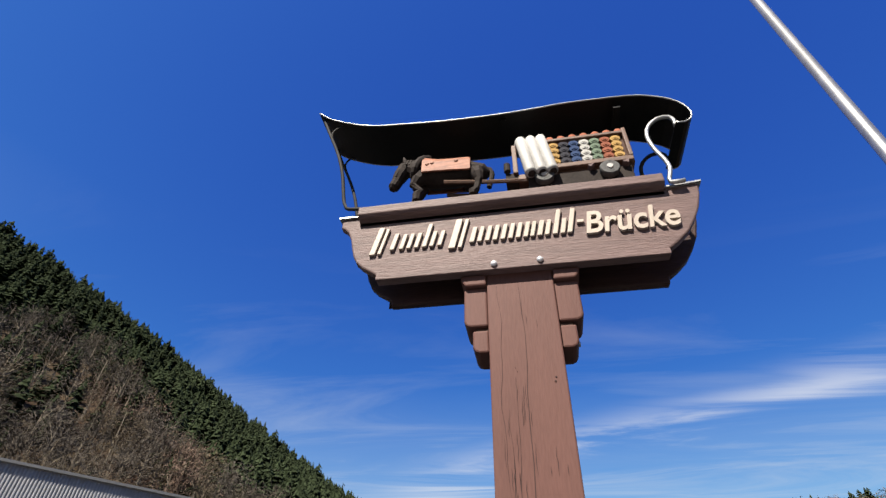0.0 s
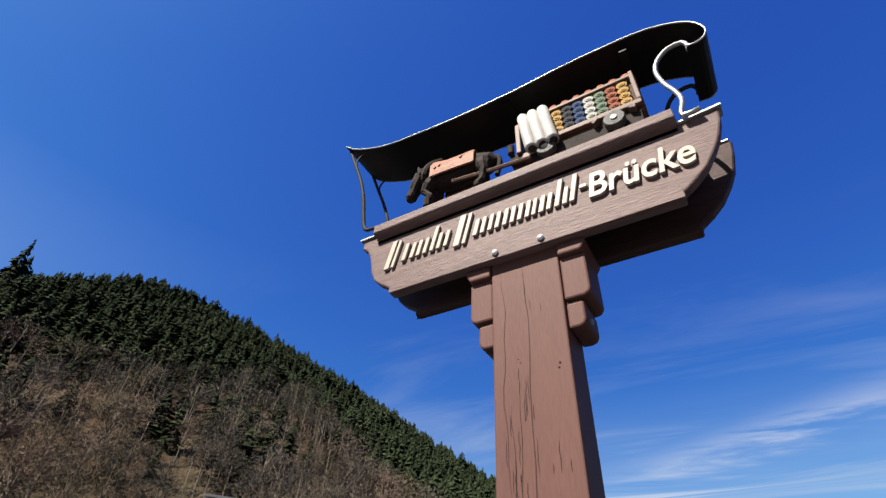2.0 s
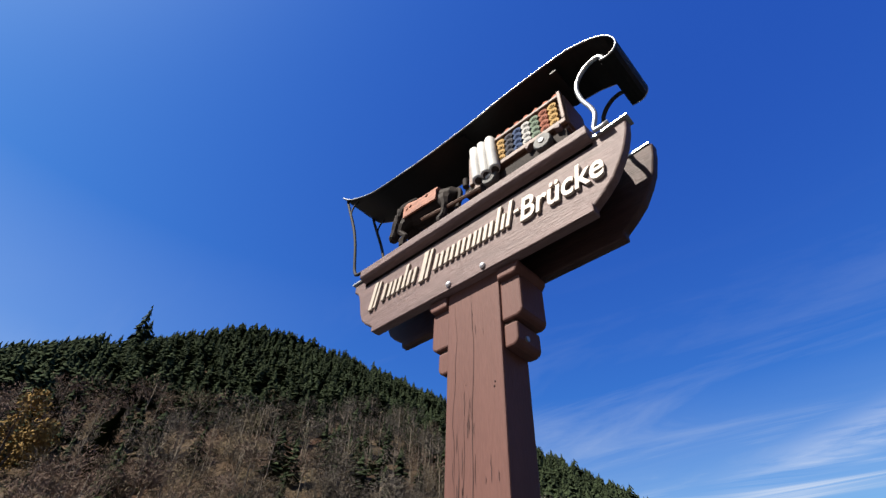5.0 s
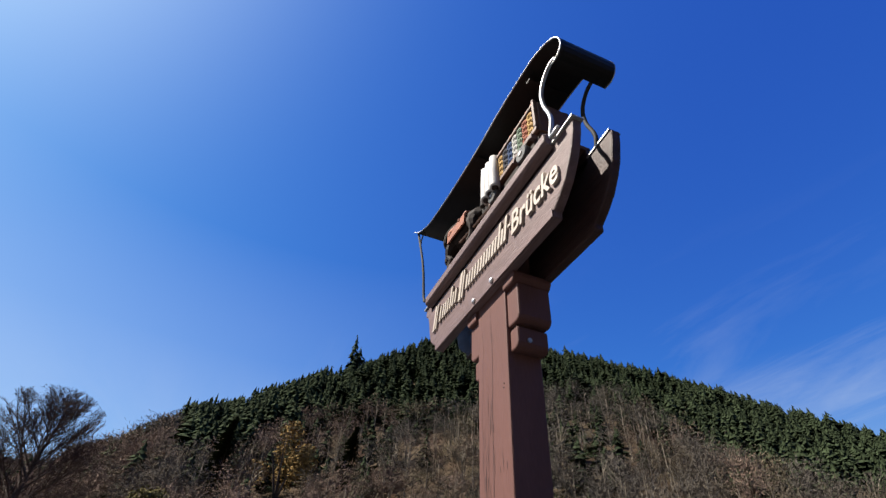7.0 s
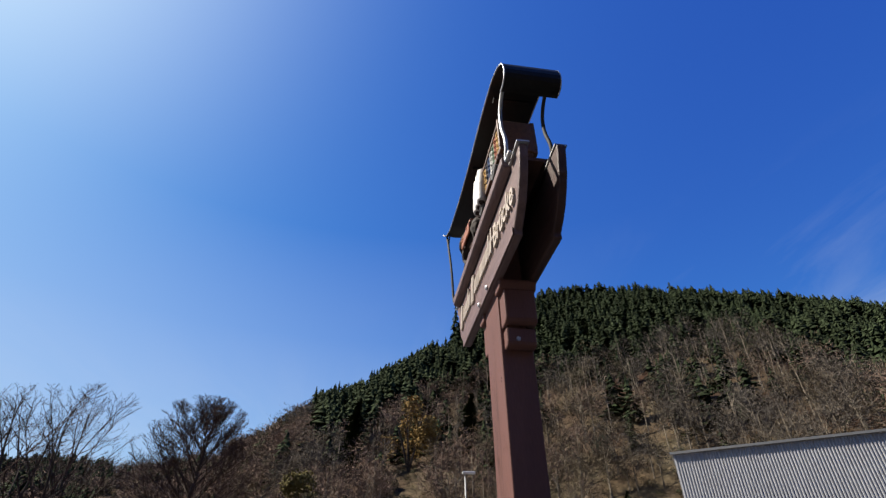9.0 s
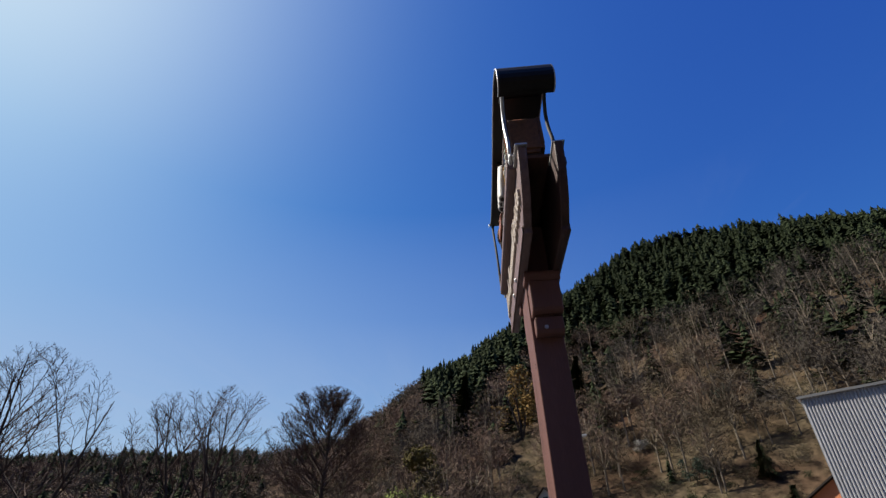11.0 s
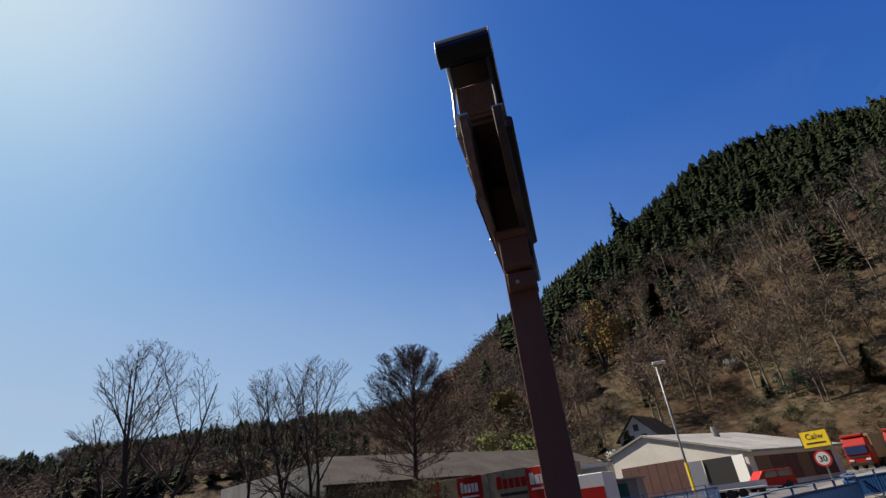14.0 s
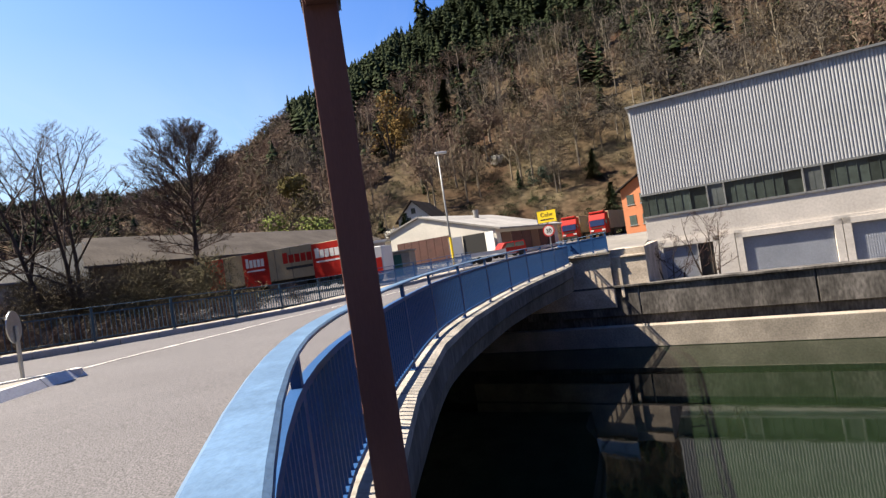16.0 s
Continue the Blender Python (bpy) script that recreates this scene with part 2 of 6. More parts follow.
M_FRAME = mat("grey_metal_frame", (0.36, 0.37, 0.37), 0.5, metal=0.3, vary=0.1)
M_SHUTTER = mat("pale_blue_shutter", (0.45, 0.48, 0.54), 0.55, vary=0.1, scale=1, fine=9, bump=0.1)
M_ROOF_G = mat("grey_fibre_cement_roof", (0.36, 0.35, 0.335), 0.9, vary=0.25, scale=0.4, fine=5, bump=0.2, spec=0.2)
M_ROOF_B = mat("brown_roof", (0.048, 0.041, 0.038), 0.95, vary=0.25, scale=0.5, fine=6, bump=0.3, spec=0.03)
M_ROOF_L = mat("weathered_grey_brown_roof", (0.1, 0.088, 0.08), 0.95, vary=0.25, scale=0.5, fine=6, bump=0.3, spec=0.05)
M_BOARDWALL = mat("brown_board_wall", (0.16, 0.12, 0.09), 0.9, vary=0.35, scale=0.8, fine=9, bump=0.2, stretch=(3, 3, 0.5), spec=0.1)
M_CREAM = mat("cream_plaster", (0.82, 0.78, 0.70), 0.9, vary=0.1, scale=0.5, fine=6, bump=0.1, spec=0.2)
M_REDWOOD = mat("red_brown_boards", (0.12, 0.045, 0.035), 0.8, vary=0.25, scale=1, fine=10)
M_RED = mat("red_vehicle_paint", (0.5, 0.018, 0.012), 0.5, vary=0.08, scale=2, fine=20, bump=0.03, spec=0.15)
M_BEIGE = mat("beige_tarpaulin", (0.46, 0.35, 0.2), 0.6, vary=0.15, scale=1.2, fine=9, bump=0.2)
M_TYRE = mat("black_rubber", (0.02, 0.02, 0.02), 0.8, vary=0.2)
M_BARK = mat("grey_brown_bark", (0.085, 0.065, 0.052), 0.9, vary=0.3, scale=2, fine=16, bump=0.4, spec=0.15)
M_TWIG = mat("red_brown_twigs", (0.095, 0.06, 0.05), 0.9, vary=0.25, scale=1, fine=6, bump=0, spec=0.1)
M_CONIFER = mat("conifer_needles", (0.044, 0.059, 0.03), 0.9, vary=0.35, scale=0.08, fine=0.6, bump=0, spec=0.02, island=0.25)
M_BAREWOOD = mat("bare_twig_crowns", (0.198, 0.156, 0.119), 0.9, vary=0.5, scale=0.06, fine=0.5, bump=0, tint=(0.186, 0.152, 0.1), spec=0.03, island=0.15)
M_REDWOODS = mat("reddish_twig_crowns", (0.242, 0.172, 0.134), 0.9, vary=0.45, scale=0.06, fine=0.5, bump=0, spec=0.03, island=0.15)
M_GREYWOODS = mat("grey_twig_crowns", (0.128, 0.111, 0.093), 0.9, vary=0.5, scale=0.06, fine=0.5, bump=0, spec=0.03, island=0.15)
M_BRUSH = mat("brown_brushwood", (0.21, 0.16, 0.115), 0.9, vary=0.45, scale=0.06, fine=0.7, bump=0, tint=(0.17, 0.16, 0.085), spec=0.05, island=0.2)
M_TRUNK = mat("pale_tree_trunks", (0.26, 0.22, 0.17), 0.9, vary=0.3, scale=0.2, fine=4, bump=0, spec=0.1, island=0.3)
M_BUSH = mat("fresh_green_bush", (0.2, 0.24, 0.06), 0.85, vary=0.3, scale=0.5, fine=4, bump=0, spec=0.1, island=0.35)
M_BLOSSOM = mat("white_blossom", (0.6, 0.58, 0.52), 0.8, vary=0.2, bump=0, spec=0.1, island=0.3)
M_GOLD = mat("yellow_brown_crown", (0.3, 0.195, 0.07), 0.9, vary=0.25, bump=0, spec=0.05, island=0.3)
M_OLIVE = mat("olive_budding_crown", (0.17, 0.145, 0.055), 0.9, vary=0.3, bump=0, spec=0.05, island=0.3)
M_JUNIPER = mat("blue_green_needles", (0.06, 0.1, 0.075), 0.9, vary=0.3, bump=0, spec=0.05, island=0.3)
M_BLUEGLASS = mat("dark_blue_windscreen", (0.03, 0.05, 0.13), 0.15, vary=0.2, bump=0)
M_FORECOURT = mat("worn_grey_paving", (0.25, 0.235, 0.22), 0.9, vary=0.25, scale=0.5, fine=10, bump=0.3, spec=0.15)
M_YELLOW = mat("yellow_sign_sheet", (1.3, 0.9, 0.03), 0.5, vary=0.04, bump=0)
M_SIGNWHITE = mat("white_sign_sheet", (0.8, 0.8, 0.78), 0.5, vary=0.04, bump=0)
M_SIGNRED = mat("red_sign_sheet", (0.6, 0.02, 0.02), 0.5, vary=0.04, bump=0)
M_BLACK = mat("black_paint", (0.02, 0.02, 0.02), 0.6, vary=0.2, bump=0)
M_ORANGE = mat("orange_plaster", (0.62, 0.22, 0.10), 0.9, vary=0.1, scale=0.5, fine=6, bump=0.1)
M_STEEL = mat("galvanised_pole_steel", (0.55, 0.55, 0.54), 0.38, metal=0.8, vary=0.15, scale=4, fine=30, bump=0.05)
M_LEATHER = mat("red_brown_carved_cover", (0.46, 0.19, 0.115), 0.55, vary=0.35, scale=14, fine=60, stretch=(1, 1, 4), spec=0.15)
M_CARVED = mat("dark_carved_wood", (0.045, 0.035, 0.031), 0.75, vary=0.3, scale=12, fine=60, spec=0.1)
M_TYREGREY = mat("grey_painted_tyre", (0.1, 0.1, 0.098), 0.6, vary=0.3, scale=14, fine=60, spec=0.2)
M_WAGON = mat("brown_carved_wood", (0.17, 0.085, 0.05), 0.6, vary=0.3, scale=10, fine=50, stretch=(1, 4, 4))
M_CLOTH = mat("white_painted_roll", (0.62, 0.61, 0.58), 0.6, vary=0.06, scale=10, fine=60)
ROLLS = {}
for nm, c in (("ochre", (0.72, 0.45, 0.16)), ("blue", (0.06, 0.11, 0.25)), ("white", (0.78, 0.77, 0.73)), ("green", (0.27, 0.36, 0.26)), ("terracotta", (0.50, 0.17, 0.10)), ("dark_blue", (0.07, 0.07, 0.09))):
    ROLLS[nm] = mat(nm + "_painted_roll", tuple(0.8 * k for k in c), 0.75, vary=0.12, scale=20, fine=80, bump=0.1, spec=0.08)


# ---- mesh helpers ----
class Geo:
    """Collects vertices and faces."""

    def __init__(self):
        self.v, self.f, self.mi, self.cur = [], [], [], 0

    def add(self, verts, faces):
        o = len(self.v)
        self.v += [tuple(p) for p in verts]
        self.f += [tuple(i + o for i in q) for q in faces]
        self.mi += [self.cur] * len(faces)

    def box(self, lo, hi, m=None):
        c = [Vector((x, y, z)) for z in (lo[2], hi[2]) for y in (lo[1], hi[1]) for x in (lo[0], hi[0])]
        if m is not None:
            c = [m @ p for p in c]
        self.add(c, [(0, 2, 3, 1), (4, 5, 7, 6), (0, 1, 5, 4), (2, 6, 7, 3), (0, 4, 6, 2), (1, 3, 7, 5)])

    def prism(self, outline, y0, y1, axis="y", m=None):
        """A closed outline extruded along an axis."""
        n = len(outline)
        area = sum(outline[i - 1][0] * outline[i][1] - outline[i][0] * outline[i - 1][1] for i in range(n))
        if area < 0:
            outline = outline[::-1]
        put = {"y": lambda a, b, d: (a, d, b), "x": lambda a, b, d: (d, a, b), "z": lambda a, b, d: (a, b, d)}[axis]
        c = [Vector(put(a, b, d)) for d in (y0, y1) for a, b in outline]
        if m is not None:
            c = [m @ p for p in c]
        self.add(c, [tuple(range(n)), tuple(range(2 * n - 1, n - 1, -1))] + [(i, i + n, (i + 1) % n + n, (i + 1) % n) for i in range(n)])

    def tube(self, pts, radii, sides=6, cap=True, flat=1.0):
        pts = [Vector(p) for p in pts]
        if not hasattr(radii, "__len__"):
            radii = [radii] * len(pts)
        rings, up = [], None
        for i, p in enumerate(pts):
            d = (pts[min(i + 1, len(pts) - 1)] - pts[max(i - 1, 0)]).normalized()
            if up is None:
                up = Vector((0, 0, 1)) if abs(d.z) < 0.9 else Vector((1, 0, 0))
            a = d.cross(up)
            a = a.normalized() if a.length > 1e-6 else d.orthogonal().normalized()
            b2 = a.cross(d).normalized()
            up = b2
            rings.append([p + radii[i] * (a * math.cos(2 * math.pi * k / sides) * flat + b2 * math.sin(2 * math.pi * k / sides)) for k in range(sides)])
        v = [q for r in rings for q in r]
        f = [(i * sides + k, i * sides + (k + 1) % sides, (i + 1) * sides + (k + 1) % sides, (i + 1) * sides + k) for i in range(len(pts) - 1) for k in range(sides)]
        if cap:
            f += [tuple(range(sides - 1, -1, -1)), tuple((len(pts) - 1) * sides + k for k in range(sides))]
        self.add(v, f)

    def cyl(self, p0, p1, r, sides=14, r1=None):
        self.tube([p0, p1], [r, r if r1 is None else r1], sides)

    def sweep(self, path, section, closed=True):
        """A cross-section (list of (offset to the left normal, height)) carried along a plan path of (x, y, z)."""
        n, rows = len(section), []
        for i, p in enumerate(path):
            a, b = Vector(path[max(i - 1, 0)]), Vector(path[min(i + 1, len(path) - 1)])
            d = (b - a)
            d.z = 0
            d.normalize()
            nrm = Vector((-d.y, d.x, 0))
            rows.append([Vector(p) + nrm * s + Vector((0, 0, h)) for s, h in section])
        v = [q for r in rows for q in r]
        rng = range(n) if closed else range(n - 1)
        f = [(i * n + k, (i + 1) * n + k, (i + 1) * n + (k + 1) % n, i * n + (k + 1) % n) for i in range(len(path) - 1) for k in rng]
        if closed:
            f += [tuple(range(n)), tuple((len(path) - 1) * n + k for k in range(n - 1, -1, -1))]
        self.add(v, f)

    def mesh(self, name, mats, smooth=False, bevel=0.0):
        me = bpy.data.meshes.new(name)
        me.from_pydata(self.v, [], self.f)
        for m in mats if isinstance(mats, (list, tuple)) else [mats]:
            me.materials.append(m)
        if any(self.mi):
            me.polygons.foreach_set("material_index", self.mi)
        if bevel:
            bm = bmesh.new()
            bm.from_mesh(me)
            bmesh.ops.remove_doubles(bm, verts=bm.verts, dist=1e-5)
            edges = [e for e in bm.edges if len(e.link_faces) == 2 and e.calc_face_angle(0) > 0.5]
            bmesh.ops.bevel(bm, geom=edges, offset=bevel, segments=2, profile=0.5, affect="EDGES", clamp_overlap=True)
            bmesh.ops.recalc_face_normals(bm, faces=bm.faces)
            bm.to_mesh(me)
            bm.free()
        if smooth:
            me.polygons.foreach_set("use_smooth", [True] * len(me.polygons))
        me.update()
        return me


def part(name, geo, material, parent=None, label="", smooth=False, bevel=0.0):
    """Links the collected geometry as one mesh object, under a thing or a part where one is given."""
    data = geo if isinstance(geo, bpy.types.Mesh) else geo.mesh(name, material, smooth, bevel)
    ob = new(name, data)
    if parent:
        ob.parent = parent
    return tagged(ob, label)


def thing(name, label, category, at=(0, 0, 0), group="", turn=0.0):
    e = new(name)
    e.matrix_world = Matrix.Translation(at) @ Matrix.Rotation(turn, 4, "Z")
    e.empty_display_size = 0.2
    return tagged(e, label, category, group)


def spline(pts, step):
    """A smooth line through plan points, sampled about every step metres."""
    pts = [Vector(p) for p in pts]
    out = []
    for i in range(len(pts) - 1):
        p0, p1, p2, p3 = pts[max(i - 1, 0)], pts[i], pts[i + 1], pts[min(i + 2, len(pts) - 1)]
        n = max(2, int((p2 - p1).length / step))
        for k in range(n):
            t = k / n
            out.append(0.5 * ((2 * p1) + (p2 - p0) * t + (2 * p0 - 5 * p1 + 4 * p2 - p3) * t * t + (3 * p1 - p0 - 3 * p2 + p3) * t ** 3))
    return out + [pts[-1]]


def even(line, gap):
    """Points at even distances on a line, with the direction there."""
    out, left = [], 0.0
    for a, b in zip(line, line[1:]):
        d = (b - a).length
        while left <= d:
            out.append((a + (b - a) * (left / d), (b - a).normalized()))
            left += gap
        left -= d
    return out


def smooth01(x):
    x = min(1.0, max(0.0, x))
    return x * x * (3 - 2 * x)


def lin(x, pairs):
    if x <= pairs[0][0]:
        return pairs[0][1]
    for (a, p), (b, q) in zip(pairs, pairs[1:]):
        if x <= b:
            return p + (q - p) * (x - a) / (b - a)
    return pairs[-1][1]


def lettering(name, text, size, depth, material, parent, m, shear=0.0, label="", bold=0.0):
    c = bpy.data.curves.new(name, "FONT")
    c.body, c.size, c.extrude, c.shear, c.align_x, c.offset = text, size, depth, shear, "CENTER", bold
    tmp = bpy.data.objects.new(name + "_curve", c)
    scene.collection.objects.link(tmp)
    me = bpy.data.meshes.new_from_object(tmp.evaluated_get(bpy.context.evaluated_depsgraph_get()))
    bpy.data.objects.remove(tmp)
    me.materials.clear()
    me.materials.append(material)
    ob = part(name, me, material, parent, label)
    ob.matrix_local = m
    return ob

# ---- plan ----
# u runs along the river, v across it, away from the near bank
U, V = Vector((0.62, 0.785, 0)), Vector((-0.785, 0.62, 0))
NEAR_BANK, FAR_BANK, WATER_Z, YARD_Z = -2.6, 25.1, -4.72, -2.6


def uv(u, v, z=0.0):
    return U * u + V * v + Vector((0, 0, z))


RIGHT_LINE = spline([(7.5, 0.95, 0), (4.5, 0.36, 0), (2.7, 0.02, 0), (1.83, -0.13, 0), (1.1, -0.215, 0), (0.4, -0.245, 0), (-0.29, -0.2, 0), (-0.95, -0.1, 0.0), (-2.8, 0.3, 0.02), (-5.9, 1.24, 0.03), (-9.0, 2.87, 0.08), (-12.1, 4.8, 0.12), (-15.6, 7.1, 0.10), (-18.0, 8.55, 0.08), (-19.8, 9.42, 0.06), (-21.6, 9.72, 0.08), (-23.42, 10.86, 0.14)], 0.25)
LEFT_LINE = spline([(-2.0, -34.0, 0.5), (-7.0, -21.0, 0.48), (-10.2, -14.5, 0.42), (-12.6, -10.3, 0.33), (-14.5, -7.3, 0.22), (-16.7, -4.9, 0.13), (-20.0, -2.3, 0.05), (-27.0, 3.3, 0.12), (-31.5, 7.3, 0.2)], 0.5)
# from -108 to 50 degrees: unseen slope, added high to cut the sky's fill light
RIDGE = [(-180, 18.3), (-175, 16.8), (-171, 14.0), (-166, 11.2), (-157, 9.8), (-151, 9.6), (-142, 9.0), (-131, 7.7), (-123, 6.7), (-108, 9.0), (-90, 17.0), (-65, 23.0), (-38, 25.0), (0, 23.0), (30, 16.0), (50, 11.5), (60, 11.0), (85, 9.5), (100, 10.0), (109, 11.0), (115, 14.0), (124, 18.5), (132, 22.6), (141, 26.0), (147, 27.9), (152, 28.4), (158, 28.2), (163, 26.6), (168, 24.8), (174, 22.2), (180, 19.0)]
RANGE = [(-180, 330), (-175, 330), (-168, 420), (-163, 700), (-158, 900), (-125, 900), (-90, 420), (-60, 330), (10, 330), (40, 500), (60, 700), (90, 600), (112, 420), (125, 380), (180, 330)]
FOOT = [(-180, 95), (-172, 100), (-165, 260), (-125, 300), (-90, 120), (-60, 80), (10, 80), (40, 140), (60, 200), (110, 80), (130, 72), (148, 98), (160, 100), (180, 98)]


def hill(x, y):
    """Height of the valley side above the valley floor, and how far up the slope it is (0 to 1)."""
    r, az = math.hypot(x, y), math.degrees(math.atan2(y, x))
    rr, foot = lin(az, RANGE), lin(az, FOOT)
    top = rr * math.tan(radians(lin(az, RIDGE)))
    if r <= foot:
        return 0.0, 0.0
    t = (r - foot) / (rr - foot)
    if t < 1:
        bend = 0.85 * t + 0.15 * smooth01(t)
        return top * bend, t
    return top * (1.0 - 0.12 * min(1.0, (t - 1) * 0.8)), t


def floor_z(x, y):
    p = Vector((x, y, 0))
    u, v = p.dot(U), p.dot(V)
    if v < NEAR_BANK:
        return -0.25
    if v < FAR_BANK + 2.2:
        return -6.6
    if u > -3.2 and v < 64:
        return YARD_Z - 0.1
    return lin(v, [(25, -0.2), (32, -0.05), (60, 0.45), (110, 0.45)])


def ground_z(x, y):
    h, t = hill(x, y)
    wob = noise.noise((x * 0.012, y * 0.012, 3)) * 9 * min(1, t * 3) + noise.noise((x * 0.05, y * 0.05, 9)) * 2.2 * min(1, t * 5)
    return floor_z(x, y) + h + wob * (1 if t < 1 else 0.4)


# ---- ground ----
rings = [0.0]
while rings[-1] < 3200:
    r = rings[-1]
    rings.append(r + (0.8 if r < 60 else 3.5 if r < 120 else 7 if r < 480 else 40 if r < 1000 else 250))
NA = 300
gv, gf = [], []
for r in rings:
    for k in range(NA):
        a = 2 * math.pi * k / NA
        x, y = r * math.cos(a), r * math.sin(a)
        gv.append((x, y, ground_z(x, y)))
for i in range(len(rings) - 1):
    for k in range(NA):
        gf.append((i * NA + k, (i + 1) * NA + k, (i + 1) * NA + (k + 1) % NA, i * NA + (k + 1) % NA))
g = Geo()
g.add(gv, gf)
tagged(part("ground", g, M_SOIL, smooth=True), "leaf-strewn brown valley floor and steep wooded slope", "ground", kind="structure")

g = Geo()
g.add([uv(-150, NEAR_BANK - 0.2, WATER_Z), uv(-150, FAR_BANK + 0.2, WATER_Z), uv(160, FAR_BANK + 0.2, WATER_Z), uv(160, NEAR_BANK - 0.2, WATER_Z)], [(0, 3, 2, 1)])
tagged(part("water", g, M_WATER), "still dark green river water", "river", kind="structure")

# river walls
g = Geo()
g.box((0, -0.6, -1.6), (170, 0.0, 6.55))
w = part("river_wall_near", g, M_CONC_D)
w.matrix_world = Matrix.Translation(uv(-80, NEAR_BANK - 0.0, -6.7)) @ Matrix.Rotation(math.atan2(U.y, U.x), 4, "Z")
tagged(w, "stained concrete river wall on the near bank", "river wall", kind="structure")

TURN_U = math.atan2(U.y, U.x)
g = Geo()
g.box((-14, 0.45, -2.0), (70, 0.9, 3.05))
g.box((-14, -0.25, -2.0), (70, 0.45, -0.002))
wall = part("river_wall_far", g, M_BANK, bevel=0.03)
wall.matrix_world = Matrix.Translation(uv(-3.6, FAR_BANK, WATER_Z)) @ Matrix.Rotation(TURN_U, 4, "Z")
tagged(wall, "grey stained concrete river wall with stepped footing", "river wall", kind="structure")
for i in range(11):
    g = Geo()
    g.box((0.02, 0.0, 0), (7.45, 0.5, 1.5))
    p = part("wall_panel", g, M_BANK, wall, bevel=0.02)
    p.matrix_local = Matrix.Translation((-14 + i * 7.5, 0.3, 1.55))
g = Geo()
g.box((-14, 0.2, 3.06), (70, 0.95, 3.18))
part("coping", g, M_BANK, wall, bevel=0.02)
g = Geo()
g.box((-14, -0.3, 0.0), (70, 0.296, 1.08))
part("footing", g, M_CONC, wall, "sunlit pale concrete footing", bevel=0.03)

g = Geo()
g.add([uv(-3.4, FAR_BANK + 0.8, YARD_Z), uv(70, FAR_BANK + 0.8, YARD_Z), uv(70, FAR_BANK + 14, YARD_Z), uv(-3.4, FAR_BANK + 14, YARD_Z)], [(0, 1, 2, 3)])
tagged(part("works_yard", g, M_ASPHALT), "grey asphalt strip between river wall and works hall", "yard", kind="structure")

# ---- road and bridge ----
n = 170


def resample(line, k):
    d = [0.0]
    for a, b in zip(line, line[1:]):
        d.append(d[-1] + (b - a).length)
    out, j = [], 0
    for i in range(k):
        s = d[-1] * i / (k - 1)
        while j < len(d) - 2 and d[j + 1] < s:
            j += 1
        out.append(line[j].lerp(line[j + 1], (s - d[j]) / max(1e-6, d[j + 1] - d[j])))
    return out


ra = resample([Vector((60, 4, 0)), Vector((20, 1.2, 0))] + [p + Vector((0, 0, 0)) for p in RIGHT_LINE] + [Vector((-24.2, 13.2, 0.2)), Vector((-40, 24.5, 0.3)), Vector((-75, 46, 0.7))], n)
la = resample([Vector((40, -60, 0.3)), Vector((12, -52, 0.4))] + LEFT_LINE + [Vector((-48, 14, 0.5)), Vector((-85, 34, 0.7))], n)
g = Geo()
SUB = 24


def road_z(x, y):
    """The road's surface: it rises towards its far edge."""
    q = Vector((x, y, 0))
    best = min(LEFT_LINE, key=lambda p: (p.x - x) ** 2 + (p.y - y) ** 2)
    near = min(RIGHT_LINE, key=lambda p: (p.x - x) ** 2 + (p.y - y) ** 2)
    dl, dr = math.hypot(best.x - x, best.y - y), math.hypot(near.x - x, near.y - y)
    t = dl / (dl + dr + 1e-6)
    return best.z * (1 - t) + near.z * t


def on_road(p):
    inside = -24 < p.x < 6.5 and p.y > -30
    return Vector((p.x, p.y, road_z(p.x, p.y))) if inside else p


g.add([on_road(a.lerp(b, k / SUB)) for a, b in zip(ra, la) for k in range(SUB + 1)], [(i * (SUB + 1) + k, i * (SUB + 1) + k + 1, (i + 1) * (SUB + 1) + k + 1, (i + 1) * (SUB + 1) + k) for i in range(n - 1) for k in range(SUB)])
tagged(part("road", g, M_ASPHALT, smooth=True), "grey worn asphalt road crossing the bridge", "road", kind="structure")
# yard beyond the bridge
g = Geo()
yard = [(-26, 6), (-34, 9.5), (-60, 34), (-95, 40), (-100, -5), (-70, -32), (-36, -22), (-25, -8)]
g.add([(x, y, lin(Vector((x, y, 0)).dot(V), [(25, 0.05), (32, 0.2), (60, 0.7), (110, 0.7)])) for x, y in yard], [tuple(range(len(yard)))])
tagged(part("yard", g, M_ASPHALT), "grey asphalt works yard beyond the bridge", "yard", kind="structure")

bridge = tagged(new("bridge"), "curved concrete road bridge with pale edge beam", "bridge", kind="structure")
deck_r = [p for p in RIGHT_LINE if p.x > -23.6 and p.x < 5.0]


def soffit(p):
    v = p.dot(V)
    return lin(v, [(-6, -1.1), (0.5, -1.0), (5, -0.8), (10, -0.8), (16, -0.95), (22, -1.2), (26, -1.4)])


g = Geo()
sec_rows = []
for i, p in enumerate(deck_r):
    a, b = deck_r[max(i - 1, 0)], deck_r[min(i + 1, len(deck_r) - 1)]
    d = (b - a).normalized()
    nr = Vector((-d.y, d.x, 0))
    z1 = soffit(p)
    out = -0.20
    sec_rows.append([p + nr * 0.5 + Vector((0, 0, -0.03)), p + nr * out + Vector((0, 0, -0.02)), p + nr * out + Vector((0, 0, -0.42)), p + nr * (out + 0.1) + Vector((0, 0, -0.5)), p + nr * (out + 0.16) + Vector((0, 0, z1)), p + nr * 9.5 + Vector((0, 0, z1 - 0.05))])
k = 6
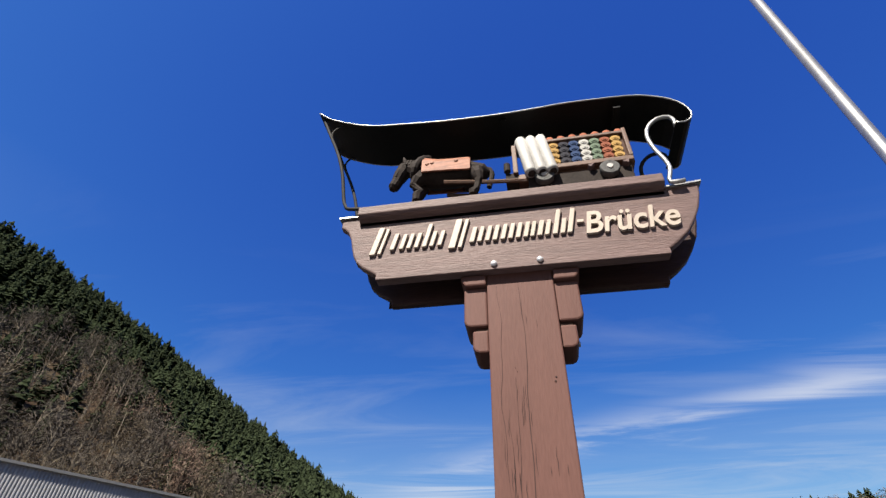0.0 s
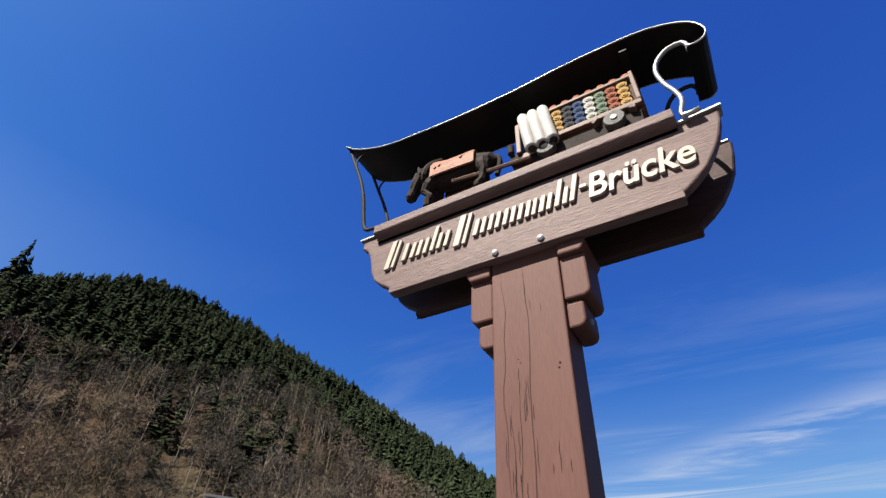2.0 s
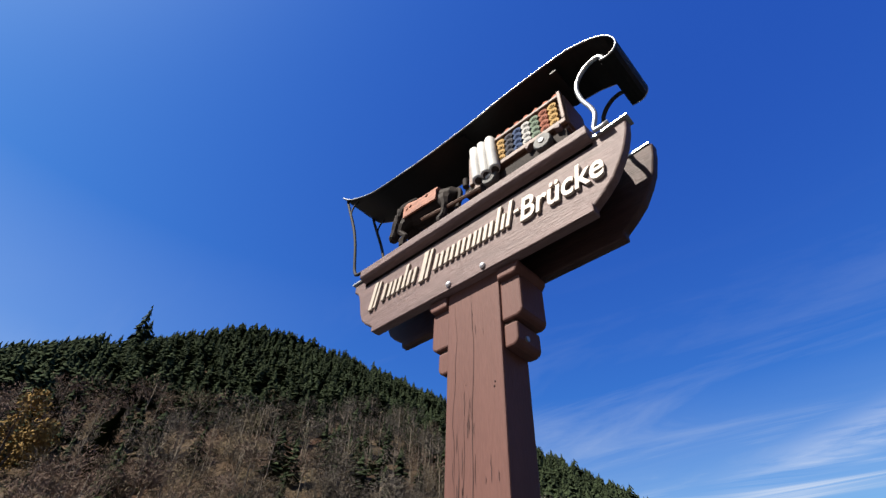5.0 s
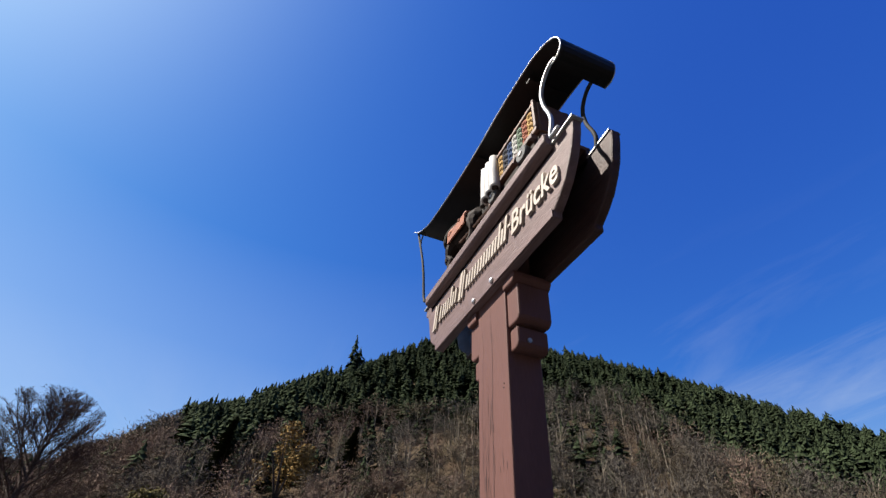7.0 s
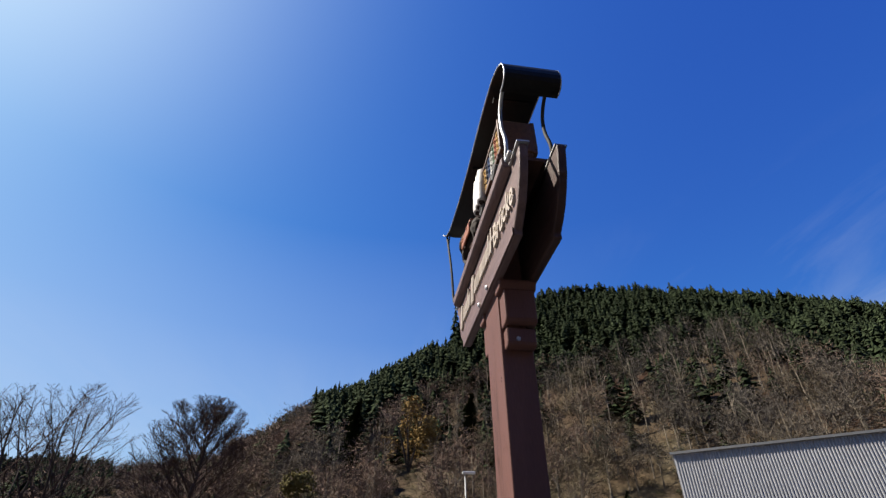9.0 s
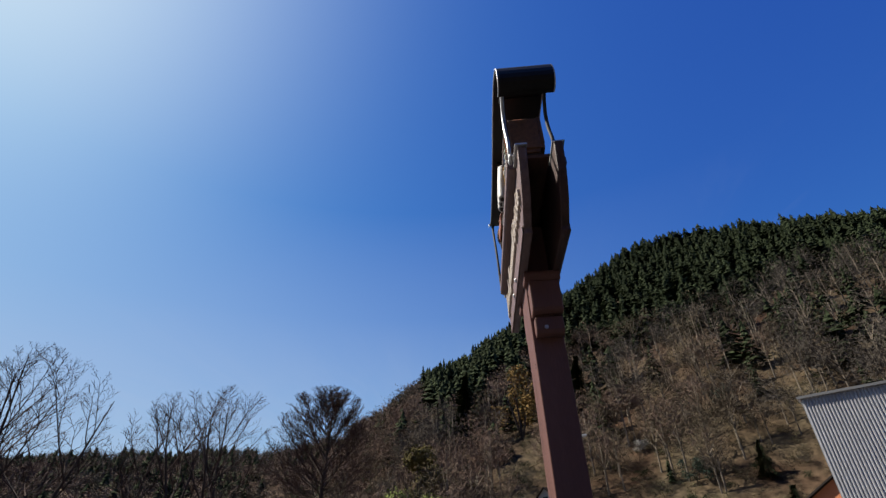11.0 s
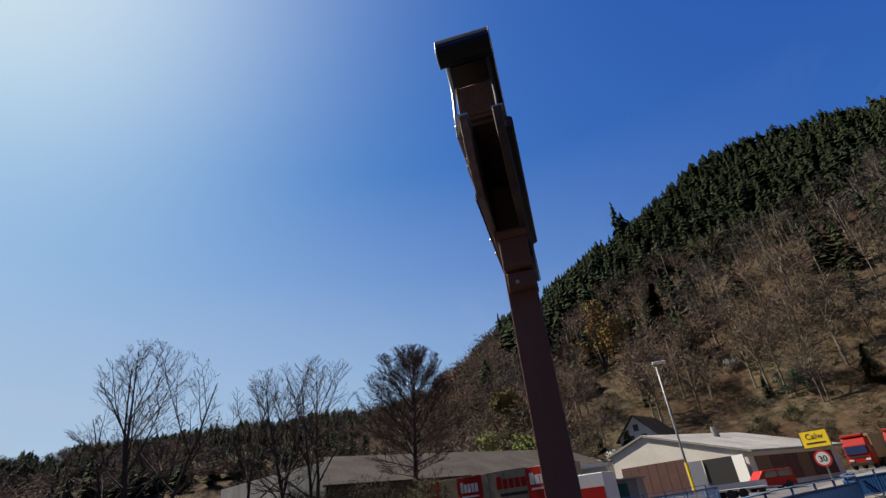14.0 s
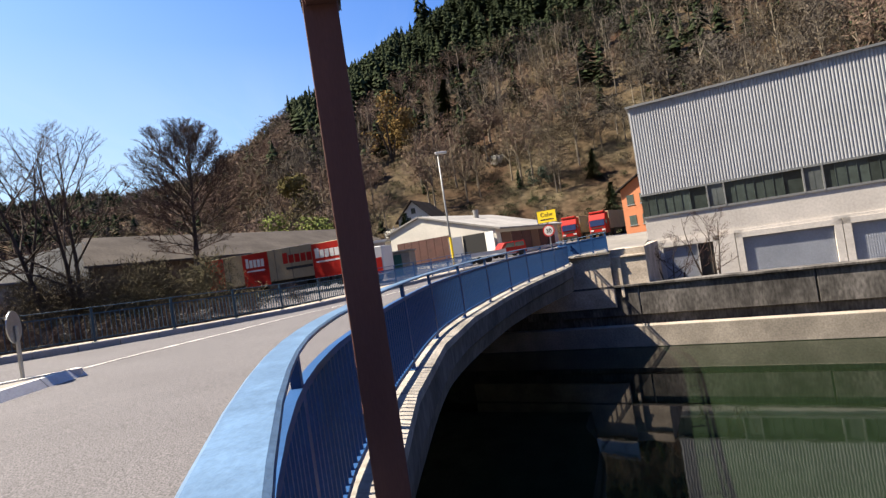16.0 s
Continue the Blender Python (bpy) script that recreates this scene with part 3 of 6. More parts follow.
g.add([q for r in sec_rows for q in r], [(i * k + j, i * k + j + 1, (i + 1) * k + j + 1, (i + 1) * k + j) for i in range(len(sec_rows) - 1) for j in range(k - 1)])
part("girder", g, M_CONC_D, bridge, "stained concrete girder, coloured darker for the shade under the bridge")
# pale edge strip under the railing, in cast lengths
edge = even(deck_r, 2.5)
for (p, d), (q, e) in zip(edge, edge[1:]):
    g = Geo()
    g.sweep([p + d * 0.01, q - e * 0.01], [(-0.21, -0.06), (-0.21, 0.05), (-0.13, 0.06), (0.13, 0.06), (0.13, -0.06)])
    part("edge_stone", g, M_EDGE, bridge)

# far abutment below the road's end, and the wall set back beside it
M_ABUT = mat("pale_abutment_concrete", (0.66, 0.56, 0.46), 0.9, vary=0.3, scale=0.9, fine=14, bump=0.3, spec=0.15)
ab = tagged(new("abutment_far"), "pale concrete bridge abutment with stains", "abutment", kind="structure")
ab.matrix_world = Matrix.Rotation(TURN_U, 4, "Z")
VA = 25.32
g = Geo()
g.box((-13, VA, -2.7), (-3.78, VA + 5.5, 0.18))
part("face", g, M_ABUT, ab, bevel=0.04)
g = Geo()
g.box((-3.775, VA + 0.14, -2.7), (-2.0, VA + 6, 0.36))
part("side_wall", g, M_ABUT, ab, bevel=0.03)
g = Geo()
g.box((-3.775, VA + 0.06, -0.1), (-2.0, VA + 0.138, 0.0))
part("ledge", g, M_ABUT, ab, bevel=0.015)
g = Geo()
g.box((-3.45, VA + 0.03, -2.2), (-3.3, VA + 0.137, -0.102))
part("pilaster", g, M_ABUT, ab, bevel=0.015)
for i in range(4):
    g = Geo()
    g.box((-6.1 + i * 0.58, VA - 0.22, 0.185 + 0.03 * i), (-5.54 + i * 0.58, VA + 0.25, 0.275 + 0.03 * i))
    part("edge_stone", g, M_KERB, ab, bevel=0.01)
# forecourt between the abutment and the works hall
g = Geo()
top = [uv(-10, VA + 0.3, 0.22), uv(-2.05, VA + 0.3, 0.365), uv(-2.75, 33.2, 0.44), uv(-3.6, 62, 0.72), uv(-16, 62, 0.66)]
k = len(top)
g.add(top + [p - Vector((0, 0, 3.2)) for p in top], [tuple(range(k))] + [(i, i + k, (i + 1) % k + k, (i + 1) % k) for i in range(k)])
tagged(part("forecourt", g, M_FORECOURT), "pale grey concrete forecourt beside the works hall", "yard", kind="structure")
g = Geo()
g.box((-9, -0.4, -6.6), (9, 1.2, -0.3))
ab2 = part("abutment_near", g, M_CONC_D)
ab2.matrix_world = Matrix.Translation(uv(-3, NEAR_BANK - 1.0, 0)) @ Matrix.Rotation(TURN_U, 4, "Z")
tagged(ab2, "dark concrete bridge abutment under the road", "abutment", kind="structure")


def railing(name, label, line, base, m_rail, m_top, m_bar, bar_gap, post_gap, height, hand_w, bars_from, bars_to):
    rail = thing(name, label, "railing")
    line = [p + Vector((0, 0, base)) for p in line]
    g = Geo()
    h = height
    g.sweep(line, [(-hand_w / 2 + 0.01, h - 0.026), (hand_w / 2 - 0.01, h - 0.026), (hand_w / 2, h - 0.016), (hand_w / 2 - 0.002, h - 0.007), (hand_w / 2 - 0.012, h), (-hand_w / 2 + 0.012, h), (-hand_w / 2 + 0.002, h - 0.007), (-hand_w / 2, h - 0.016)])
    part("handrail", g, m_top, rail, "painted handrail")
    for nm, z in (("upper_rail", h - 0.20), ("lower_rail", 0.10)):
        g = Geo()
        g.sweep(line, [(-0.025, z - 0.02), (0.025, z - 0.02), (0.025, z + 0.02), (-0.025, z + 0.02)])
        part(nm, g, m_rail, rail)
    g = Geo()
    g.box((-0.035, -0.02, 0), (0.035, 0.02, h - 0.027))
    g.box((-0.08, -0.06, 0), (0.08, 0.06, 0.015))
    post_me = g.mesh("post", m_rail)
    for p, d in even(line, post_gap):
        o = part("post", post_me, m_rail, rail)
        o.matrix_local = Matrix.Translation(p) @ Matrix.Rotation(math.atan2(d.y, d.x), 4, "Z")
    g = Geo()
    g.box((-0.011, -0.014, 0.1), (0.011, 0.014, h - 0.2))
    bar_me = g.mesh("bar", m_bar)
    count = 0
    for p, d in even(line, bar_gap):
        if bars_from < (p.x) < bars_to and count < 300:
            o = part("bar", bar_me, m_bar, rail)
            o.matrix_local = Matrix.Translation(p) @ Matrix.Rotation(math.atan2(d.y, d.x), 4, "Z")
            count += 1
    return rail


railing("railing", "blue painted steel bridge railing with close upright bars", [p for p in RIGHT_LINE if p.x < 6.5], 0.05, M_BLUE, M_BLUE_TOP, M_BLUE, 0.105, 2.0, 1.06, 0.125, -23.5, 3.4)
railing("railing", "dark blue-green steel railing along the far road edge", [p for p in LEFT_LINE if p.y > -22 and p.x > -21.6], 0.16, M_GREENRAIL, M_GREENRAIL, M_GREENRAIL, 0.13, 2.2, 1.05, 0.07, -40, 10)

railing("railing", "short blue steel railing on the bridge abutment", spline([(-23.5, 10.94, 0.24), (-22.8, 11.8, 0.31), (-22.1, 12.68, 0.38)], 0.2), 0.0, M_BLUE, M_BLUE_TOP, M_BLUE, 0.105, 0.72, 0.98, 0.08, -40, 10)

g = Geo()
g.sweep([Vector((-23.48, 10.97, 0.24)), Vector((-22.12, 12.66, 0.38))], [(-0.012, 0.13), (0.012, 0.13), (0.012, 0.77), (-0.012, 0.77)])
part("panel", g, M_BLUE, bpy.data.objects["railing.002"], "closed blue sheet panel")

railing("railing", "blue painted steel railing at the far end of the road", [p for p in LEFT_LINE if p.x <= -21.5], 0.16, M_BLUE, M_BLUE, M_BLUE, 0.085, 1.9, 1.05, 0.08, -40, 10)

# kerb with narrow walk along the far road edge
kl = [p for p in LEFT_LINE]
g = Geo()
g.sweep(kl, [(-0.35, -0.2), (0.9, -0.2), (0.9, 0.15), (0.3, 0.16), (-0.35, 0.15)])
tagged(part("pavement", g, M_CONC), "narrow concrete walk under the railing", "pavement", kind="structure")
kk = even([p + Vector((0, 0, 0)) for p in kl], 1.0)
kerb = tagged(new("kerb"), "pale kerb stones along the road edge", "kerb", kind="structure")
for (p, d), (q, e) in zip(kk, kk[1:]):
    g = Geo()
    na, nb = Vector((-d.y, d.x, 0)), Vector((-e.y, e.x, 0))
    side = 1.02
    g.sweep([p + na * -0.5 + d * 0.006, q + nb * -0.5 - e * 0.006], [(-0.12, -0.15), (0.13, -0.15), (0.13, 0.17), (-0.10, 0.17), (-0.12, 0.14)])
    part("kerb_stone", g, M_KERB, kerb)
# white line from the island's tip along the lane
g = Geo()
wline = spline([(-8.9, -6.05, 0), (-10.0, -5.5, 0), (-11.2, -4.75, 0), (-12.6, -3.85, 0), (-14.4, -2.9, 0), (-16.3, -1.75, 0), (-19.0, 0.2, 0), (-24.0, 4.4, 0)], 0.3)
rows = []
for i, p in enumerate(wline):
    d = (wline[min(i + 1, len(wline) - 1)] - wline[max(i - 1, 0)]).normalized()
    nr = Vector((-d.y, d.x, 0)) * 0.045
    rows += [Vector((q.x, q.y, road_z(q.x, q.y) + 0.012)) for q in (p - nr, p + nr)]
g.add(rows, [(i * 2, i * 2 + 1, i * 2 + 3, i * 2 + 2) for i in range(len(wline) - 1)])
tagged(part("edge_line", g, M_WHITE), "thin white painted line along the lane", "road marking", kind="structure")

# ---- the sign ----
sign = thing("bridge_sign", "brown painted wooden bridge sign on a square post, with tin canopy", "sign")
YF, YB = -0.055, 0.172  # outer faces of the two boards
TH = 0.045
PY = -0.022  # front face of the post
g = Geo()
g.box((-0.131, PY, -1.2), (0.152, 0.146, 3.38))
part("post", g, M_POST, sign, "brown painted timber post with drying cracks", bevel=0.006)

# drying cracks: thin dark splits along the post face, long ones and clusters of short ones
cracks = [(0.004, 1.2, 2.96, 0.0022), (-0.085, 2.1, 2.95, 0.0012), (-0.035, 1.3, 2.45, 0.0016), (-0.06, 1.5, 2.4, 0.0013), (0.075, 1.2, 2.1, 0.0011), (-0.1, 1.2, 2.1, 0.0012)]
cr_rng = random.Random(4)
for cx, cz, spread, count in ((-0.055, 2.12, 0.16, 9), (-0.02, 2.38, 0.07, 7), (-0.03, 1.8, 0.25, 12), (0.035, 2.17, 0.05, 4), (0.02, 2.72, 0.06, 3), (0.06, 1.75, 0.2, 5)):
    for i in range(count):
        z0 = cz + cr_rng.gauss(0, spread * 0.6)
        cracks.append((max(-0.125, min(0.125, cx + cr_rng.gauss(0, 0.022))), z0, z0 + cr_rng.uniform(0.025, 0.11), cr_rng.uniform(0.001, 0.002)))
for x0, z0, z1, w in cracks:
    g = Geo()
    pts, k = [], 14 if z1 - z0 > 0.3 else 6
    amp = min(1.0, (z1 - z0) * 2)
    for i in range(k + 1):
        t = i / k
        pts.append((x0 + amp * (0.006 * math.sin(9 * t + x0 * 60) + 0.004 * math.sin(23 * t + z0)), z0 + (z1 - z0) * t, w * 0.6 * (0.25 + math.sin(math.pi * t) ** 0.7)))
    g.add([(x - h, PY - 0.0015, z) for x, z, h in pts] + [(x + h, PY - 0.0015, z) for x, z, h in pts], [(i, i + k + 1, i + k + 2, i + 1) for i in range(k)])
    part("crack", g, M_CRACK, sign)
for x, z in ((0.112, 2.515), (0.108, 2.498), (-0.028, 2.545), (-0.034, 2.56), (-0.02, 2.345)):
    g = Geo()
    g.tube([(x, PY + 0.001, z), (x, PY - 0.0022, z)], [0.005 if x > 0 else 0.0022, 0.003 if x > 0 else 0.001], 8)
    part("knot", g, M_CRACK, sign)

OUT = [(-0.847, 3.412), (-0.846, 3.36), (-0.825, 3.347), (-0.805, 3.325), (-0.785, 3.28), (-0.773, 3.23), (-0.757, 3.17), (-0.735, 3.125), (-0.70, 3.09), (-0.655, 3.06), (-0.627, 3.038), (-0.627, 3.008), (0.637, 3.008), (0.637, 3.038), (0.69, 3.08), (0.74, 3.13), (0.785, 3.2), (0.815, 3.26), (0.84, 3.335), (0.851, 3.40)]
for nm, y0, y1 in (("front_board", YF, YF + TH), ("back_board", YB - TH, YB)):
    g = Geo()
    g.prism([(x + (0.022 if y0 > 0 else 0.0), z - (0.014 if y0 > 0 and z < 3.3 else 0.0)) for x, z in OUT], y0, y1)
    part(nm, g, M_BOARD if y0 < 0 else M_BOARD_SHADE, sign, "weathered brown board with shaped ends", bevel=0.008)
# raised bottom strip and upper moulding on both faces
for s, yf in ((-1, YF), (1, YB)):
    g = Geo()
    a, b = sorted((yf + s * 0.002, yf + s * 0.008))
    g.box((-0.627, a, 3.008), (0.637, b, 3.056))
    part("bottom_strip", g, M_BOARD if s < 0 else M_BOARD_SHADE, sign, bevel=0.003)
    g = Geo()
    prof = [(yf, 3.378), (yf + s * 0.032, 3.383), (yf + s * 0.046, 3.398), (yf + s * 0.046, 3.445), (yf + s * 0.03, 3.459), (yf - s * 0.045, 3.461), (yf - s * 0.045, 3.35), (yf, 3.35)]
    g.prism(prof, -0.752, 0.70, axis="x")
    part("moulding", g, M_BOARD if s < 0 else M_BOARD_SHADE, sign, bevel=0.004)
g = Geo()
g.box((-0.75, YF + 0.02, 3.45), (0.70, YB - 0.02, 3.472))
part("shelf", g, M_DARKWOOD, sign)
# tin strips capping the board ends
for x0, x1, z0, z1 in ((-0.86, -0.752, 3.414, 3.414), (0.70, 0.862, 3.388, 3.402)):
    for y0, y1 in ((YF - 0.012, YF + TH + 0.006), (YB - TH - 0.006, YB + 0.012)):
        g = Geo()
        g.prism([(x0, z0), (x1, z1), (x1, z1 + 0.009), (x0, z0 + 0.009)], y0, y1)
        part("end_cap", g, M_IRON, sign, "thin metal cap strip")

# corbels either side of the post
for s in (-1, 1):
    for x1, z0, z1, y0, y1 in ((0.252, 2.95, 3.005, -0.036, 0.166), (0.24, 2.758, 2.949, -0.014, 0.154), (0.206, 2.642, 2.742, -0.006, 0.147)):
        g = Geo()
        c = 0.026
        if z0 < 2.9:
            prof = [(0.141, z0), (x1 - c, z0), (x1 - c * 0.3, z0 + c * 0.3), (x1, z0 + c), (x1, z1), (0.141, z1)]
        else:
            prof = [(0.141, z0), (x1 - 0.02, z0), (x1, z0 + 0.03), (x1, z1), (0.141, z1)]
        g.prism([(s * x + (0.012 if s > 0 else 0.009), z) for x, z in prof], y0, y1)
        part("corbel", g, M_POST, sign, bevel=0.008)
    g = Geo()
    g.box((0.154 if s > 0 else -0.185, 0.0, 2.735), (0.205 if s > 0 else -0.133, 0.1, 2.765))
    part("corbel_core", g, M_DARKWOOD, sign)
g = Geo()
g.cyl((0.2165, 0.05, 2.68), (0.225, 0.05, 2.68), 0.011)
part("screw", g, M_IRON, sign, "dull screw head")

# bolts under the lettering
for x in (-0.092, 0.106):
    g = Geo()
    prof = [(0.0, 0.009), (0.003, 0.015), (0.007, 0.0142), (0.012, 0.009), (0.014, 0.003)]
    ang = 14
    vv = [(x + r * math.cos(2 * math.pi * k / ang), YF - 0.008 - d, 3.036 + r * math.sin(2 * math.pi * k / ang)) for d, r in prof for k in range(ang)]
    g.add(vv, [(i * ang + k, i * ang + (k + 1) % ang, (i + 1) * ang + (k + 1) % ang, (i + 1) * ang + k) for i in range(len(prof) - 1) for k in range(ang)] + [tuple((len(prof) - 1) * ang + k for k in range(ang))])
    part("bolt", g, M_CHROME, sign, "bright domed steel bolt", smooth=True)

# lettering: the word for bridge is lettered, the name before it stands as slanted plain bars
SH = 0.22


def stroke(geo, x, z0, z1, w):
    o = [(x + SH * (z0 - 3.16), z0), (x + w + SH * (z0 - 3.16), z0), (x + w + SH * (z1 - 3.16), z1), (x + SH * (z1 - 3.16), z1)]
    geo.prism(o, YF - 0.014, YF - 0.0005)


BASE, XH, CAP = 3.172, 3.262, 3.318
rows = [(-0.672, BASE - 0.02, CAP, 0.030), (-0.630, BASE - 0.02, CAP - 0.01, 0.018), (-0.575, BASE, XH + 0.01, 0.024), (-0.527, BASE, XH, 0.022), (-0.490, BASE, XH, 0.022), (-0.452, BASE, XH, 0.022), (-0.412, BASE, CAP - 0.005, 0.023), (-0.375, BASE, XH, 0.022), (-0.335, BASE, XH, 0.022),
        (-0.275, BASE - 0.025, CAP + 0.005, 0.034), (-0.228, BASE - 0.025, CAP, 0.020), (-0.178, BASE, XH, 0.024), (-0.140, BASE, XH, 0.022), (-0.102, BASE, XH, 0.022), (-0.066, BASE, XH, 0.022), (-0.028, BASE, XH, 0.022), (0.008, BASE, XH, 0.022), (0.044, BASE, XH, 0.022), (0.080, BASE, XH, 0.022), (0.112, BASE, XH, 0.020), (0.145, BASE, XH, 0.024), (0.180, BASE, XH, 0.022), (0.217, BASE, CAP, 0.023), (0.252, BASE, XH, 0.022), (0.284, BASE, CAP, 0.023)]
for r in rows:
    g = Geo()
    stroke(g, (r[0] + 0.672) * 0.95 - 0.672, r[1], r[2], r[3] * 0.95)
    part("raised_bar", g, M_LETTER, sign, bevel=0.003)
g = Geo()
g.prism([(0.287, 3.225), (0.317, 3.225), (0.32, 3.243), (0.29, 3.243)], YF - 0.014, YF - 0.0005)
part("hyphen", g, M_LETTER, sign, bevel=0.002)
face = Matrix.Translation((0.513, YF - 0.0075, 3.158)) @ Matrix.Rotation(radians(90), 4, "X") @ Matrix.Diagonal((1, 1.28, 1, 1))
lettering("lettering", "Br\u00fccke", 0.141, 0.007, M_LETTER, sign, face, 0.2, "raised cream letters", 0.0025)

# canopy: a thin sheet with a turned-up end and a rolled end
CAN = spline([Vector((x, 0, z - 0.008)) for x, z in ((-1.125, 4.33), (-1.03, 4.245), (-0.88, 4.165), (-0.75, 4.12), (-0.6, 4.098), (-0.3, 4.07), (0.04, 4.064), (0.36, 4.082), (0.67, 4.07), (0.78, 4.04), (0.868, 3.99), (0.917, 3.93), (0.936, 3.862), (0.922, 3.814), (0.888, 3.79), (0.845, 3.796))], 0.03)
CY0, CY1 = -0.112, 0.193
g = Geo()
up = []
for i, p in enumerate(CAN):
    d = (CAN[min(i + 1, len(CAN) - 1)] - CAN[max(i - 1, 0)]).normalized()
    nr = Vector((-d.z, 0, d.x))
    up.append((p + nr * 0.003, p - nr * 0.003))
k = len(up)
vv = [Vector((q.x, y, q.z)) for y in (CY0, CY1) for a, b in up for q in (a, b)]
ff = []
for i in range(k - 1):
    a = i * 2
    o = 2 * k
    ff += [(a, a + 2, a + 2 + o, a + o), (a + 1, a + 1 + o, a + 3 + o, a + 3), (a, a + 1, a + 3, a + 2), (a + o, a + 2 + o, a + 3 + o, a + 1 + o)]
ff += [(0, 2 * k, 2 * k + 1, 1), (2 * k - 2, 2 * k - 1, 4 * k - 1, 4 * k - 2)]
g.add(vv, ff)
canopy = part("canopy", g, M_TIN, sign, "black tin canopy, rolled at one end", smooth=False)
for y in (CY0, CY1):
    g = Geo()
    g.tube([(p.x, y, p.z) for p in CAN], 0.0042, 6)
    part("edge_bead", g, M_IRON, canopy, "bright beaded edge", smooth=True)
g = Geo()
for x, z in ((0.0, 4.04), (0.61, 4.012)):
    g = Geo()
    g.box((x - 0.018, CY0 + 0.03, z), (x + 0.018, CY1 - 0.03, z + 0.014))
    part("rib", g, M_TIN, canopy)
# bent iron straps that carry it
for y, iron in ((-0.083, M_IRON), (0.157, M_IRON_D)):
    g = Geo()
    g.tube(spline([Vector((x, y, z)) for x, z in ((0.79, 3.401), (0.727, 3.399), (0.738, 3.45), (0.749, 3.497), (0.74, 3.556), (0.712, 3.645), (0.703, 3.745), (0.726, 3.815), (0.78, 3.868), (0.838, 3.872), (0.856, 3.83), (0.85, 3.797))], 0.025), 0.0105, 8)
    part("strap", g, iron, sign, "bent iron strap", smooth=True)
    g = Geo()
    g.tube(spline([Vector((x, y, z)) for x, z in ((-0.745, 3.425), (-0.755, 3.455), (-0.81, 3.46), (-0.845, 3.51), (-0.892, 3.74), (-0.947, 3.92), (-1.03, 4.12), (-1.10, 4.29))], 0.04), 0.0098, 6)
    g.tube(spline([Vector((x, y, z)) for x, z in ((-1.0, 4.06), (-1.02, 4.12), (-1.0, 4.17), (-0.955, 4.185))], 0.03), 0.006, 5)
    part("strap", g, M_IRON_D, sign, "bent dark iron strap", smooth=True)

# ---- carved team on the shelf ----
SZ = 3.473
wagon = thing("carved_wagon", "carved wooden wagon loaded with coloured cloth rolls on a shelf", "wagon", (0, 0, SZ))
WY0, WY1 = -0.06, 0.13
g = Geo()
g.box((0.05, WY0 + 0.015, 0.105), (0.61, WY1 - 0.015, 0.14))
part("bed", g, M_WAGON, wagon, bevel=0.004)
g = Geo()
g.box((0.215, WY0 + 0.012, 0.14), (0.605, WY1 - 0.012, 0.33))
part("load_core", g, M_DARKWOOD, wagon)
for nm, lo, hi in (("side_rail", (0.21, WY0 - 0.012, 0.128), (0.615, WY0 + 0.012, 0.158)), ("side_rail", (0.21, WY0 - 0.012, 0.338), (0.615, WY0 + 0.012, 0.358)), ("side_rail", (0.21, WY1 - 0.012, 0.128), (0.615, WY1 + 0.012, 0.158)), ("side_rail", (0.21, WY1 - 0.012, 0.338), (0.615, WY1 + 0.012, 0.358)),
                   ("stake", (0.597, WY0 - 0.014, 0.158), (0.617, WY0 + 0.01, 0.375)), ("stake", (0.597, WY1 - 0.01, 0.158), (0.617, WY1 + 0.014, 0.375)), ("end_board", (0.607, WY0 + 0.01, 0.13), (0.622, WY1 - 0.01, 0.36)), ("head_board", (0.03, WY0, 0.14), (0.055, WY1, 0.36))):
    g = Geo()
    g.box(lo, hi)
    part(nm, g, M_WAGON, wagon, bevel=0.004)
ORDER = ["ochre", "dark_blue", "blue", "white", "green", "terracotta", "ochre"]
for c, nm in enumerate(ORDER):
    for r in range(4):
        g = Geo()
        x, z = 0.245 + c * 0.052, 0.183 + r * 0.042
        for rad, dy in ((0.0245, 0.0), (0.015, -0.004), (0.007, -0.007)):
            g.tube([(x, WY0 - 0.004 + dy, z), (x, WY0 + 0.05, z)], [rad * 0.9, rad * 0.97], 12, flat=1.16)
        part("cloth_roll", g, ROLLS[nm], wagon, nm.replace("_", " ") + " painted cloth roll", smooth=False)
for c in range(7):
    g = Geo()
    x = 0.235 + c * 0.058
    g.tube([(x, WY0 + 0.0, 0.367), (x + 0.002, (WY0 + WY1) / 2, 0.37), (x, WY1, 0.367)], 0.021, 10)
    part("top_roll", g, ROLLS["terracotta"], wagon, smooth=True)
# three white rolls leaning over the front of the load
for k in range(3):
    x = 0.085 + k * 0.052
    g = Geo()
    g.tube([(x - 0.012, 0.03, 0.375), (x - 0.01, -0.03, 0.392), (x - 0.004, -0.07, 0.368), (x + 0.012, -0.082, 0.24), (x + 0.03, -0.09, 0.10), (x + 0.033, -0.091, 0.085)], [0.027, 0.028, 0.029, 0.029, 0.030, 0.027], 12)
    roll = part("white_roll", g, M_CLOTH, wagon, "white cloth roll bent over the load", smooth=True)
    g = Geo()
    g.tube([(x + 0.033, -0.0915, 0.0845), (x + 0.0335, -0.0925, 0.078)], [0.021, 0.012], 10)
    part("roll_end", g, M_CARVED, roll, "dark hollow roll end")
WZ, WR = 0.074, 0.048
